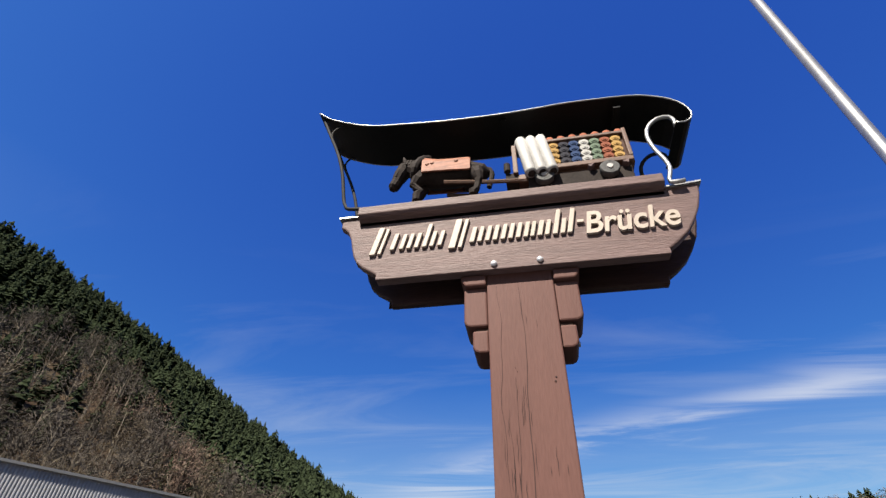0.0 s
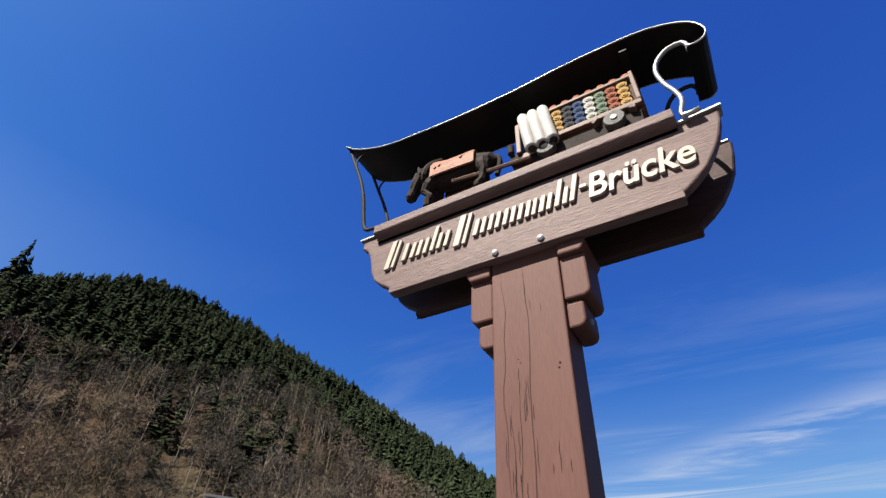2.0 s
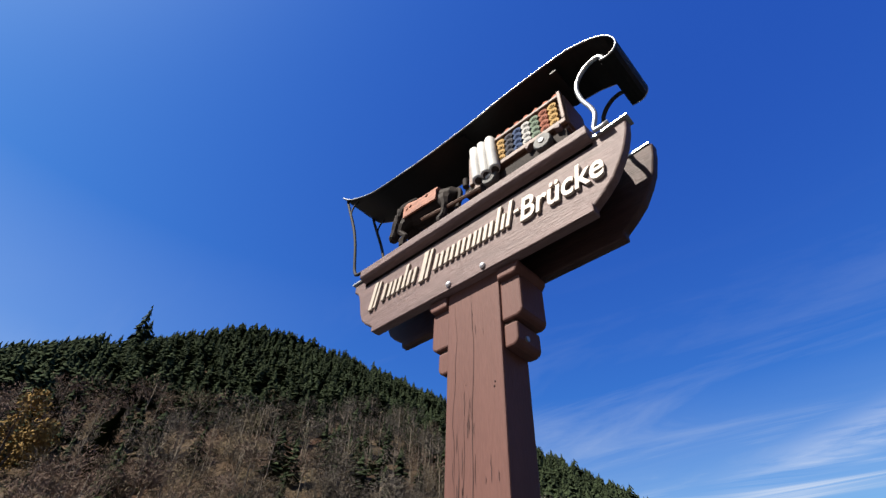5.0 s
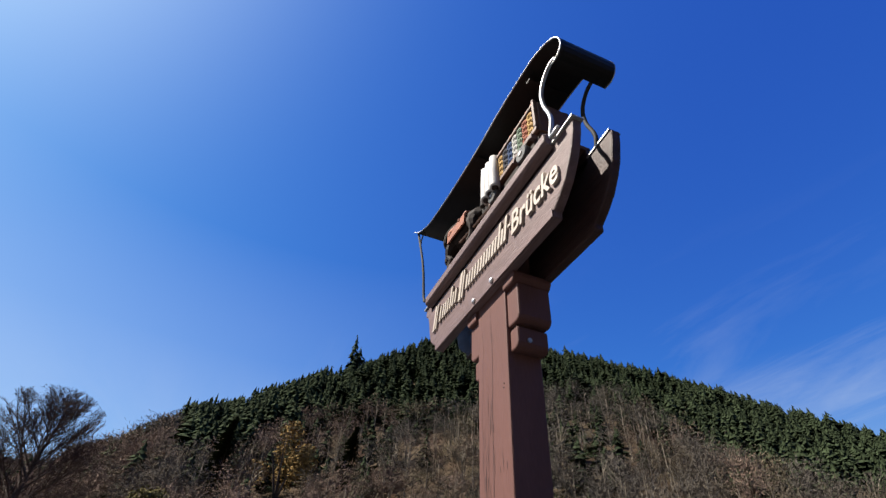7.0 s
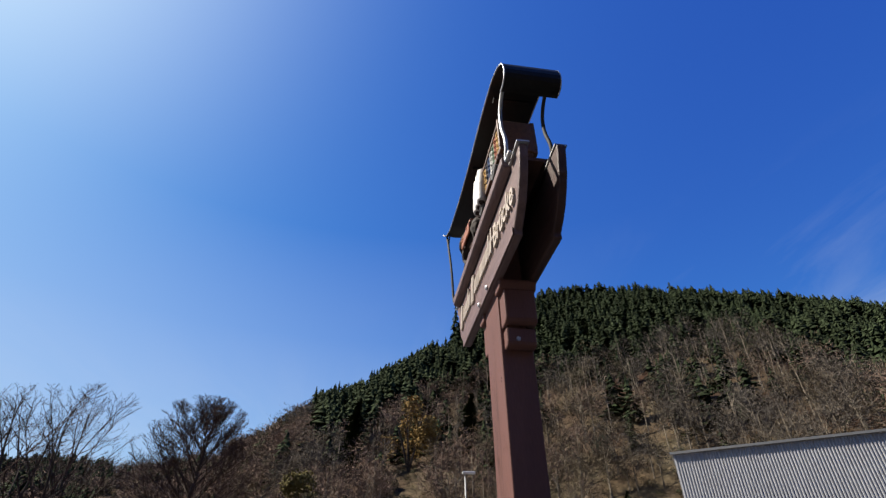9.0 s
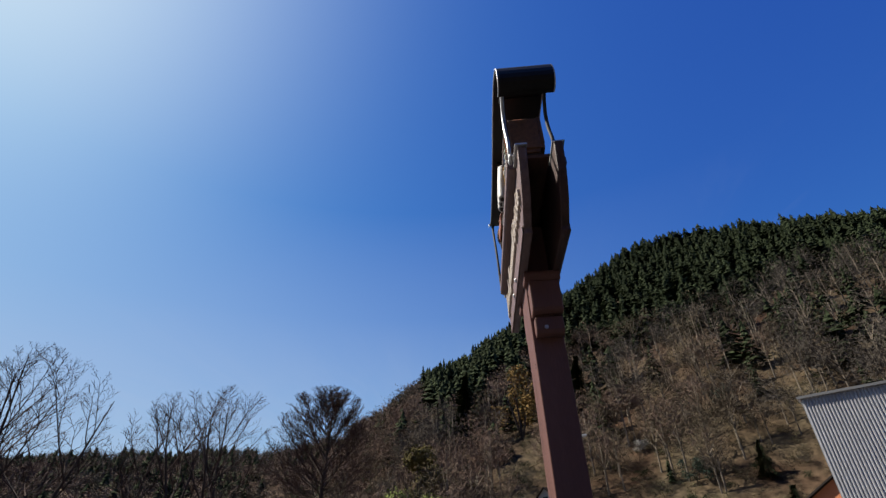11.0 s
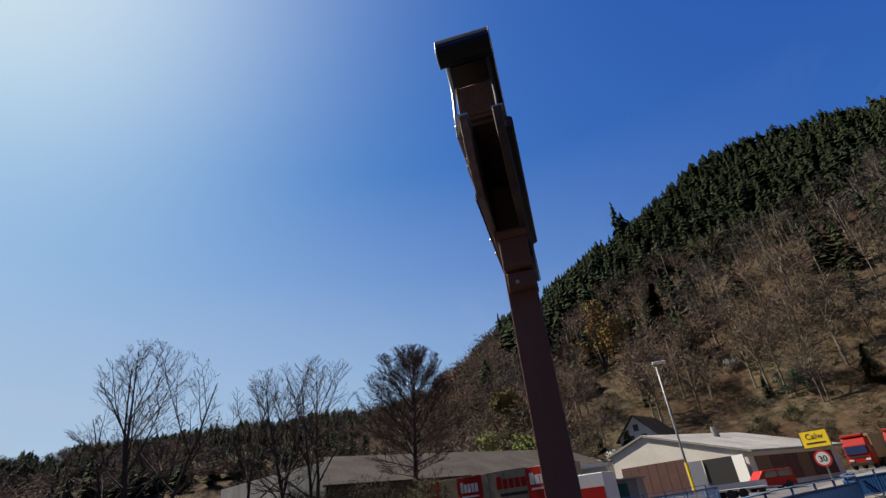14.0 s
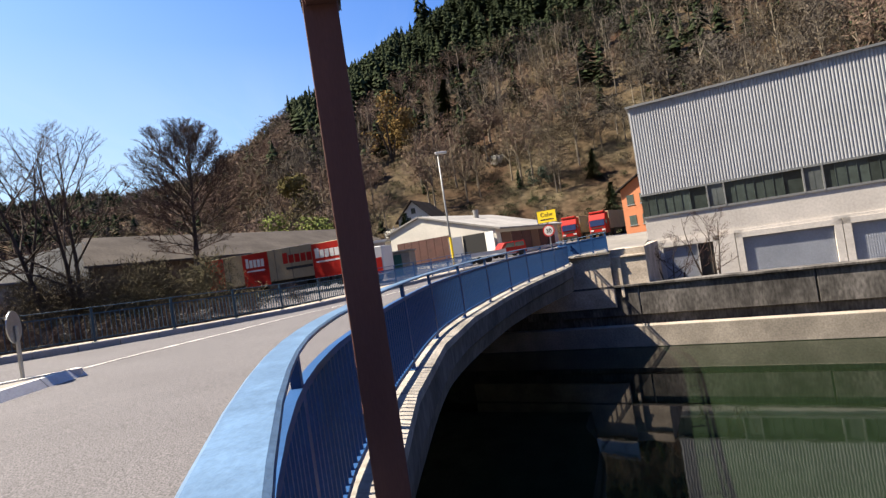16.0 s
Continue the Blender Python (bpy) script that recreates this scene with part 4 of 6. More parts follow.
for x in (0.179, 0.489):
    for yo, yi in ((WY0 - 0.03, WY0 + 0.004), (WY1 + 0.03, WY1 - 0.004)):
        s = -1 if yo < 0 else 1
        g = Geo()
        g.tube([(x, yi, WZ), (x, yo - s * 0.006, WZ), (x, yo, WZ), (x, yo + s * 0.001, WZ), (x, yo - s * 0.003, WZ)], [WR * 0.96, WR, WR * 0.9, WR * 0.62, WR * 0.5], 22)
        wheel = part("wheel", g, M_TYREGREY, wagon, "grey painted tyre", smooth=False)
        g = Geo()
        g.tube([(x, yo - s * 0.0025, WZ), (x, yo + s * 0.006, WZ)], [0.018, 0.014], 16)
        part("hub", g, M_CLOTH, wheel, "white painted hub")
    g = Geo()
    g.cyl((x, WY0, WZ), (x, WY1, WZ), 0.01)
    g.box((x - 0.02, WY0 + 0.02, 0.05), (x + 0.02, WY1 - 0.02, 0.106))
    part("axle", g, M_WAGON, wagon)
g = Geo()
g.box((0.1, WY0 + 0.008, 0.0), (0.6, WY1 - 0.008, 0.1045))
part("under_block", g, M_CARVED, wagon, "dark carved block under the bed", bevel=0.004)
for x0, x1 in ((0.392, 0.428), (0.552, 0.588)):
    g = Geo()
    g.prism([(x0, 0.112), (x1, 0.124), (x1 - 0.006 if x0 > 0.5 else x0 + 0.012, 0.096)], WY0 - 0.022, WY0 + 0.012)
    part("mudguard", g, M_BOARD, wagon, "worn brown mudguard end", bevel=0.002)
g = Geo()
for y in (-0.045, 0.05):
    g.tube([(0.10, y, 0.09), (-0.12, y, 0.115), (-0.33, y, 0.15)], 0.011, 6)
part("shaft", g, M_WAGON, wagon, "brown draught shaft")
g = Geo()
g.box((-0.01, -0.045, 0.10), (0.055, 0.10, 0.155))
g.tube([(0.0, -0.05, 0.16), (0.0, -0.05, 0.22)], 0.018, 8)
g.box((0.03, -0.05, 0.15), (0.05, 0.1, 0.36))
part("driver_box", g, M_CARVED, wagon, bevel=0.004)

# the carved horse: one plain shape with its cover
g = Geo()
g.tube([(-0.10, 0, 0.22), (-0.125, 0, 0.235), (-0.18, 0, 0.24), (-0.28, 0, 0.228), (-0.37, 0, 0.235), (-0.44, 0, 0.25), (-0.485, 0, 0.245)], [0.02, 0.05, 0.068, 0.062, 0.066, 0.066, 0.04], 14)
g.tube([(-0.43, 0, 0.25), (-0.47, 0, 0.29), (-0.51, 0, 0.325), (-0.548, 0, 0.345)], [0.066, 0.06, 0.052, 0.042], 12)
g.tube([(-0.53, 0, 0.352), (-0.562, 0, 0.34), (-0.585, 0, 0.29), (-0.604, 0, 0.238), (-0.618, 0, 0.205), (-0.622, 0, 0.188)], [0.03, 0.046, 0.041, 0.032, 0.031, 0.02], 12)
g.tube([(-0.585, -0.03, 0.3), (-0.6, -0.028, 0.255)], [0.014, 0.01], 6)
for dy in (-0.024, 0.024):
    g.tube([(-0.556, dy, 0.36), (-0.562, dy * 1.2, 0.382), (-0.57, dy * 1.3, 0.412)], [0.016, 0.013, 0.003], 7)
for i in range(5):
    x, z = -0.535 + i * 0.017, 0.372 - i * 0.004
    for dy in (-0.045, 0.045):
        g.tube([(x, 0, z + 0.012), (x - 0.004, dy * 0.7, z - 0.004), (x - 0.01, dy, z - 0.045)], [0.012, 0.012, 0.006], 6)
collar = [(-0.43, -0.01, 0.402), (-0.45, -0.05, 0.352), (-0.472, -0.078, 0.29), (-0.49, -0.07, 0.228), (-0.5, 0, 0.195), (-0.49, 0.07, 0.228), (-0.472, 0.078, 0.29), (-0.45, 0.05, 0.352), (-0.43, 0.01, 0.402)]
g.tube(spline([Vector(p) for p in collar], 0.02), 0.02, 8)
for x0, z0, kx, kz, fx, fz, dy in ((-0.455, 0.215, -0.492, 0.145, -0.45, 0.095, -0.05), (-0.47, 0.2, -0.5, 0.12, -0.52, 0.05, 0.04), (-0.165, 0.2, -0.148, 0.135, -0.16, 0.07, -0.05), (-0.2, 0.2, -0.185, 0.13, -0.215, 0.05, 0.04)):
    g.tube([(x0, dy * 0.7, z0), ((x0 + kx) / 2, dy, (z0 + kz) / 2), (kx, dy, kz), ((kx + fx) / 2, dy, (kz + fz) / 2), (fx, dy, fz), (fx - 0.02, dy, fz - 0.022), (fx - 0.02, dy, 0.03)], [0.045, 0.034, 0.023, 0.017, 0.018, 0.024, 0.02], 8)
g.tube(spline([Vector(p) for p in ((-0.115, 0, 0.262), (-0.092, 0, 0.255), (-0.082, 0, 0.21), (-0.092, 0, 0.16), (-0.1, 0, 0.12))], 0.02), 0.014, 8)
g.prism([(-0.575, 0.0), (-0.57, 0.03), (-0.5, 0.04), (-0.42, 0.034), (-0.3, 0.03), (-0.2, 0.035), (-0.12, 0.025), (-0.11, 0.0)], -0.03, 0.07)
g.cur = 1
ends = []
for x, top, low in ((-0.447, 0.338, 0.205), (-0.436, 0.346, 0.207), (-0.36, 0.322, 0.203), (-0.28, 0.315, 0.197), (-0.2, 0.312, 0.188), (-0.188, 0.303, 0.19)):
    outer = [(-0.087, low), (-0.086, top - 0.045), (-0.07, top - 0.012), (-0.03, top), (0.03, top), (0.07, top - 0.012), (0.086, top - 0.045), (0.087, low)]
    inner = [(y * 0.88, z - (0.0 if i in (0, 7) else 0.01)) for i, (y, z) in enumerate(outer)][::-1]
    ends.append([(x, y, z) for y, z in outer + inner])
k = len(ends[0])
g.add([p for ring in ends for p in ring], [(i * k + j, i * k + (j + 1) % k, (i + 1) * k + (j + 1) % k, (i + 1) * k + j) for i in range(len(ends) - 1) for j in range(k)] + [(j, j + 1, k - 2 - j, k - 1 - j) for j in range(7)] + [((len(ends) - 1) * k + j, (len(ends) - 1) * k + k - 1 - j, (len(ends) - 1) * k + k - 2 - j, (len(ends) - 1) * k + j + 1) for j in range(7)])
for x, z in ((-0.418, 0.262), (-0.392, 0.268), (-0.262, 0.262)):
    g.tube([(x, -0.0865, z), (x, -0.092, z)], [0.011, 0.008], 10)
horse = part("carved_horse", g, [M_CARVED, M_LEATHER])
horse.location = (0, 0, SZ)
tagged(horse, "small dark carved wooden horse figure with red leather cover", "figurine")

# galvanised pole beyond the sign
pole = thing("lamp_pole", "tall bare galvanised steel pole", "pole", (2.94, 1.315, 0))
g = Geo()
g.tube([(0, 0, -1), (0, 0, 3), (0, 0, 9.5)], [0.062, 0.056, 0.045], 16)
part("shaft", g, M_STEEL, pole, smooth=True)

# ---- works hall beyond the river ----
WH_O = Vector((-27.9, 18.5, -1.75))
WH_T = math.atan2(0.82, 0.573)
hall = thing("warehouse", "long works hall with corrugated grey cladding, ribbon window and pale base", "building", WH_O, turn=WH_T)
L = 62.0
g = Geo()
g.box((0, 0, -1.5), (L, 24, 3.55))
part("base_wall", g, M_RENDER, hall, "pale rendered base wall")
g = Geo()
g.box((0.05, 0.15, 5.2), (L, 24, 10.9))
part("core", g, M_CLAD, hall)
# corrugated sheets
per, amp = 2.002 / 12, 0.022
for i in range(31):
    g = Geo()
    o = []
    for k in range(12):
        x = i * 2.002 + k * per
        o += [(x, -0.03), (x + per * 0.35, -0.03), (x + per * 0.5, -0.03 - amp), (x + per * 0.85, -0.03 - amp)]
    o.append((i * 2.002 + 2.002, -0.03))
    poly = o + [(i * 2.002 + 2.002, 0.02), (i * 2.002, 0.02)]
    g.prism(poly, 5.12, 10.92, axis="z")
    part("cladding_sheet", g, M_CLAD, hall)
g = Geo()
g.box((-0.15, -0.16, 10.92), (L, 24.2, 11.06))
part("roof", g, M_FRAME, hall)
g = Geo()
g.box((-0.04, 0.06, 3.55), (L, 0.4, 5.12))
part("window_band", g, M_GLASSY, hall)
BAYS = [(-1.22 + 5.0 * k, 3.78 + 5.0 * k) for k in range(12)]
g = Geo()
for z in (3.55, 5.03):
    g.box((-0.05, -0.06, z), (L, 0.06, z + 0.13))
for x0, x1 in BAYS:
    for x in (x1, x1 + 0.94):
        g.box((x, -0.07, 3.6), (x + 0.08, 0.055, 5.1))
part("window_frame", g, M_FRAME, hall)
for x0, x1 in BAYS:
    for j in range(8):
        a, b = max(0.06, x0 + 1.08 - 1.0 + j * 0.5), x0 + 1.0 - 1.0 + 0.555 + j * 0.5
        if b < 0.3 or b > 41:
            continue
        g = Geo()
        g.box((a, 0.012 + 0.008 * (j % 3), 3.69), (b, 0.05, 5.02))
        part("pane", g, M_GLASSY, hall)
        g = Geo()
        g.box((b + 0.002, -0.005, 3.685), (b + 0.023, 0.053, 5.028))
        part("glazing_bar", g, M_DARKBAR, hall, "thin dark glazing bar")
    if x1 < 40:
        g = Geo()
        g.box((x1 + 0.09, 0.0, 3.72), (x1 + 0.93, 0.05, 5.0))
        part("pane", g, M_GLASSY_PALE, hall, "paler single pane")
g = Geo()
g.box((0, -0.09, 1.85), (L, -0.002, 2.02))
part("ledge", g, M_RENDER, hall)
# no real opening: a black sheet gives the doorway's inner shade
g = Geo()
g.box((2.84, -0.02, -0.85), (3.68, 0.01, 1.5))
part("doorway", g, M_BLACK, hall, "open doorway, its inner shade put in as a black sheet")
for i, (x, wd) in enumerate(((0.84, 1.94), (5.33, 4.5), (10.65, 4.5), (15.97, 4.5), (21.3, 4.5), (26.6, 4.5), (31.9, 4.5))):
    d = Geo()
    d.box((x, -0.012, -0.85), (x + wd, 0.02, 1.5))
    dr = part("garage_door", d, M_SHUTTER, hall, "pale blue ribbed shutter door")
    ribs = Geo()
    k = int(wd / 0.115)
    for j in range(k):
        ribs.box((x + 0.03 + j * 0.115, -0.03, -0.84), (x + 0.095 + j * 0.115, -0.014, 1.47))
    part("ribs", ribs, M_SHUTTER, dr)
    fr = Geo()
    right = 0.39 if i else 0.05
    fr.box((x - 0.39, -0.2, -0.85), (x - 0.02, -0.003, 1.849))
    fr.box((x + wd + 0.02, -0.2, -0.85), (x + wd + right, -0.003, 1.849))
    fr.box((x - 0.39, -0.2, 1.52), (x + wd + (0.39 if i else 1.3), -0.003, 1.849))
    if not i:
        fr.box((3.7, -0.2, -0.85), (4.9, -0.003, 1.849))
    part("pier", fr, M_RENDER, hall)


def gable_house(name, label, at, turn, w, d, h, rise, m_wall, m_roof, over=0.4, windows=(), skew=0.0):
    """A gabled building; skew: metres by which its front end runs aslant."""
    ob = thing(name, label, "building", at, turn=turn)

    def slanted(g):
        g.v = [(x, y + (skew * (1 - x / w) if y < 1 else 0.0), z) for x, y, z in g.v]
        return g

    g = Geo()
    g.prism([(0, -1), (w, -1), (w, h), (w / 2, h + rise), (0, h)], 0, d)
    part("wall", slanted(g), m_wall, ob)
    for s in (0, 1):
        g = Geo()
        x0, x1 = (-over, w / 2) if s == 0 else (w / 2, w + over)
        zo = h - over * rise / (w / 2)
        a = [(x0, zo if s == 0 else h + rise), (x1, h + rise if s == 0 else zo)]
        g.prism([(a[0][0], a[0][1] + 0.03), (a[1][0], a[1][1] + 0.03), (a[1][0], a[1][1] + 0.2), (a[0][0], a[0][1] + 0.2)], -over, d + over)
        part("roof", slanted(g), m_roof, ob)
    for x, z, ww, hh in windows:
        g = Geo()
        g.box((x, -0.05, z), (x + ww, 0.02, z + hh))
        win = part("window", g, M_GLASSY, ob)
        g = Geo()
        g.box((x - 0.08, -0.08, z - 0.1), (x + ww + 0.08, -0.051, z))
        part("sill", g, M_FRAME, win)
    return ob


# long low hall with the cream gable, its front turned to the bridge
low = thing("depot_hall", "low depot hall with cream gable, red-brown boards and grey roof", "building", Vector((-57, 3.3, 1.1)), turn=radians(48))
FRONT = [(0, -1.5), (14, -1.5), (14, 2.35), (4.4, 5.0), (0, 3.8)]
g = Geo()
g.prism(FRONT, 0, 18)
part("wall", g, M_CREAM, low)
for p, q in (((-0.6, 3.62), (4.4, 5.05)), ((4.4, 5.05), (14.6, 2.2))):
    g = Geo()
    g.prism([(p[0], p[1]), (q[0], q[1]), (q[0], q[1] + 0.18), (p[0], p[1] + 0.18)], -0.2, 18.5)
    part("roof", g, M_ROOF_G, low)
for i in range(7):
    g = Geo()
    g.box((0.9 + i * 1.06, -0.06, -0.3), (1.92 + i * 1.06, -0.004, 2.5))
    part("board", g, M_REDWOOD, low)
# the unlit inside of the gateway, painted as a black sheet
g = Geo()
g.box((9.9, -0.02, -0.4), (12.7, 0.05, 2.15))
part("doorway", g, M_BLACK, low, "open gateway, its inner shade put in as a black sheet")
for x, w, tw in ((9.85, -1.5, 0.35), (12.75, 1.3, -0.35)):
    g = Geo()
    g.box((min(0, w), -0.05, -0.4), (max(0, w), 0.05, 2.15))
    d = part("gate_leaf", g, M_SIGNWHITE, low, "pale sheet gate leaf standing open")
    d.matrix_local = Matrix.Translation((x, -0.12, 0)) @ Matrix.Rotation(tw, 4, "Z")
for i in range(6):
    g = Geo()
    g.box((14.004, 1.0 + i * 2.6, -0.2), (14.06, 3.45 + i * 2.6, 1.9))
    part("side_board", g, M_REDWOOD if i % 3 else M_WAGON, low)
g = Geo()
g.cyl((7, 9, 4.2), (7, 9, 5.5), 0.35, 10)
part("vent", g, M_ROOF_G, low)
gable_house("house", "white gabled house with dark roof", Vector((-84, 6.6, 4.2)), radians(62), 6, 9, 4.4, 3.0, M_SIGNWHITE, M_ROOF_B, 0.5, ((1.6, 3.6, 0.8, 1.1), (3.6, 3.6, 0.8, 1.1), (2.6, 5.3, 0.8, 0.9)))
gable_house("house", "low house with brown tiled roof", Vector((-88, 15.5, 3.0)), radians(110), 9, 9, 2.8, 1.8, M_CREAM, M_ROOF_B, 0.5)
gable_house("house", "orange plastered house with brown roof", Vector((-56.8, 33.2, 0.7)), radians(34), 9, 10, 5.6, 2.4, M_ORANGE, M_ROOF_B, 0.5, ((0.7, 1.0, 0.9, 1.2), (2.4, 1.0, 0.9, 1.2), (0.7, 3.6, 0.9, 1.2), (2.4, 3.6, 0.9, 1.2)))
gable_house("shed", "long shed with low grey-brown roof", Vector((-45.9, -30.5, 0.3)), radians(52.8), 13.4, 38, 4.3, 2.8, M_BOARDWALL, M_ROOF_L, 0.5, (), 6.7)
works = thing("works_building", "pale grey sheet-clad works building among bare trees", "building")
A, B = Vector((-42.4, -22.3, 0)), Vector((-54.8, -42.3, 0))
back = [B + Vector((-11.9, 7.4, 0)), Vector((-51.8, -28.2, 0))]
g = Geo()
g.prism([(p.x, p.y) for p in (A, B, *back)], -1.0, 6.9, axis="z")
part("wall", g, M_PALECLAD, works)
g = Geo()
g.prism([(p.x * 1.002, p.y * 1.002) for p in (A, B, *back)], 6.902, 7.05, axis="z")
part("roof", g, M_FRAME, works)
run = (B - A).normalized()
side = Matrix.Translation(A) @ Matrix.Rotation(math.atan2(run.y, run.x), 4, "Z")
for i in range(14):
    g = Geo()
    g.box((0.1 + i * 1.66, 0.004, 0.2), (1.7 + i * 1.66, 0.05, 6.88), side)
    part("cladding_sheet", g, M_PALECLAD, works)
for i in range(5):
    g = Geo()
    g.box((9.2 + i * 2.5, 0.052, 2.2), (10.3 + i * 2.5, 0.1, 3.6), side)
    win = part("window", g, M_GLASSY, works)
    g = Geo()
    g.box((9.1 + i * 2.5, 0.052, 2.08), (10.4 + i * 2.5, 0.16, 2.19), side)
    part("sill", g, M_FRAME, win)
annex = thing("annex", "low grey works annex with small windows among bare trees", "building")
A2 = Vector((-43.5, -31.2, 0))
side = Matrix.Translation(A2) @ Matrix.Rotation(math.atan2(run.y, run.x), 4, "Z")
g = Geo()
g.box((0, -6.0, -1.0), (20, 0, 4.6), side)
part("wall", g, M_CONC, annex)
g = Geo()
g.box((-0.3, -6.2, 4.602), (20.3, 0.3, 4.75), side)
part("roof", g, M_ROOF_G, annex)
for i in range(6):
    g = Geo()
    g.box((0.9 + i * 2.6, 0.004, 2.2), (1.8 + i * 2.6, 0.05, 3.5), side)
    part("window", g, M_GLASSY, annex)
# white flat roof and grey kiosk by the yard rail
g = Geo()
kiosk = thing("kiosk", "small grey site kiosk with green door", "kiosk", Vector((-37.4, 1.5, 0.3)), turn=radians(70))
g.box((0, 0, 0), (2.1, 1.9, 1.95))
part("wall", g, M_CONC, kiosk, bevel=0.03)
g = Geo()
g.box((-0.12, -0.15, 1.96), (2.22, 2.05, 2.07))
part("roof", g, M_ROOF_G, kiosk)
g = Geo()
g.box((0.75, -0.04, 0.08), (1.45, -0.004, 1.75))
part("door", g, mat("green_door_paint", (0.02, 0.12, 0.08), 0.5, vary=0.1), kiosk, "dark green door")
hut = thing("annex", "pale flat-roofed annex beside the depot hall", "building", Vector((-60, -3.5, 1.0)), turn=radians(70))
g = Geo()
g.box((0, 0, -1), (6.5, 8, 3.2))
part("wall", g, M_RENDER, hut)
g = Geo()
g.box((-0.3, -0.3, 3.2), (6.8, 8.3, 3.5))
part("roof", g, M_SIGNWHITE, hut, "white sheet roof")
box_van = thing("box_van", "white box van with red lower panel", "van", Vector((-33.7, -1.1, 0.3)), turn=radians(66))
g = Geo()
g.box((0, 0, 0.5), (2.6, 2.0, 2.5))
part("body", g, M_SIGNWHITE, box_van, bevel=0.05)
g = Geo()
g.box((0.1, -0.03, 0.6), (2.5, -0.004, 1.7))
part("side_panel", g, M_RED, box_van, "red side panel")
for x in (0.6, 2.0):
    g = Geo()
    g.cyl((x, 0.05, 0.36), (x, 0.3, 0.36), 0.36, 14)
    part("wheel", g, M_TYRE, box_van)


def trailer(at, turn, length, top, reds, marks, label):
    t = thing("lorry_trailer", label, "trailer", at, turn=turn, group="parked trailers")
    g = Geo()
    g.box((0, 0, 0.95), (length, 2.5, top))
    part("tarpaulin", g, M_BEIGE, t, "beige tarpaulin side", bevel=0.03)
    for x0, x1 in reds:
        g = Geo()
        g.box((x0, -0.03, 0.75), (x1, -0.004, top - 0.05))
        panel = part("side_panel", g, M_RED, t, "red side panel")
        if x1 - x0 > 1.8:
            for k in range(5):
                g = Geo()
                q = x0 + 0.3 + k * (x1 - x0 - 0.6) / 5
                g.box((q, -0.045, top - 1.15), (q + (x1 - x0 - 0.6) / 5 - 0.08, -0.031, top - (0.55 if k else 0.4)))
                part("marking", g, M_SIGNWHITE, panel, "white bar of lettering")
            g = Geo()
            g.box((x0 + 0.35, -0.045, top - 1.5), (x1 - 0.35, -0.031, top - 1.38))
            part("marking", g, M_SIGNWHITE, panel, "white bar of lettering")
    for x0, x1 in marks:
        for k in range(5):
            g = Geo()
            q = x0 + k * (x1 - x0) / 5
            g.box((q, -0.02, top - 1.25), (q + (x1 - x0) / 5 - 0.1, -0.004, top - (0.6 if k else 0.4)))
            part("marking", g, M_RED, t, "red bar of lettering")
        g = Geo()
        g.box((x0 + 0.2, -0.02, top - 1.75), (x1 - 0.1, -0.004, top - 1.55))
        part("marking", g, M_BLACK, t, "dark bar of lettering")
    for k in range(int(length / 1.4)):
        g = Geo()
        g.box((0.7 + k * 1.4, -0.014, 0.97), (0.74 + k * 1.4, -0.003, top - 0.06))
        part("strap", g, M_CONC_D, t)
    g = Geo()
    g.box((0.2, 0.3, 0.75), (length - 0.2, 2.2, 0.94))
    part("chassis", g, M_BLACK, t)
    for x in ((1.2, 2.4, 3.6, length - 1.6) if length > 6 else (0.8, 2.2)):
        for y0, y1 in ((0.05, 0.4), (2.1, 2.45)):
            g = Geo()
            g.cyl((x, y0, 0.45), (x, y1, 0.45), 0.45, 16)
            part("wheel", g, M_TYRE, t)
    return t


trailer(Vector((-41.0, -12.9, 0.5)), radians(69), 9.75, 3.45, ((0.0, 1.65), (3.4, 5.7)), ((7.0, 9.6),), "beige curtain-sided lorry trailer with red panels")
trailer(Vector((-36.9, -3.9, 0.45)), radians(57), 3.1, 3.4, ((0.0, 2.9),), (), "beige curtain-sided lorry trailer with red front panel")


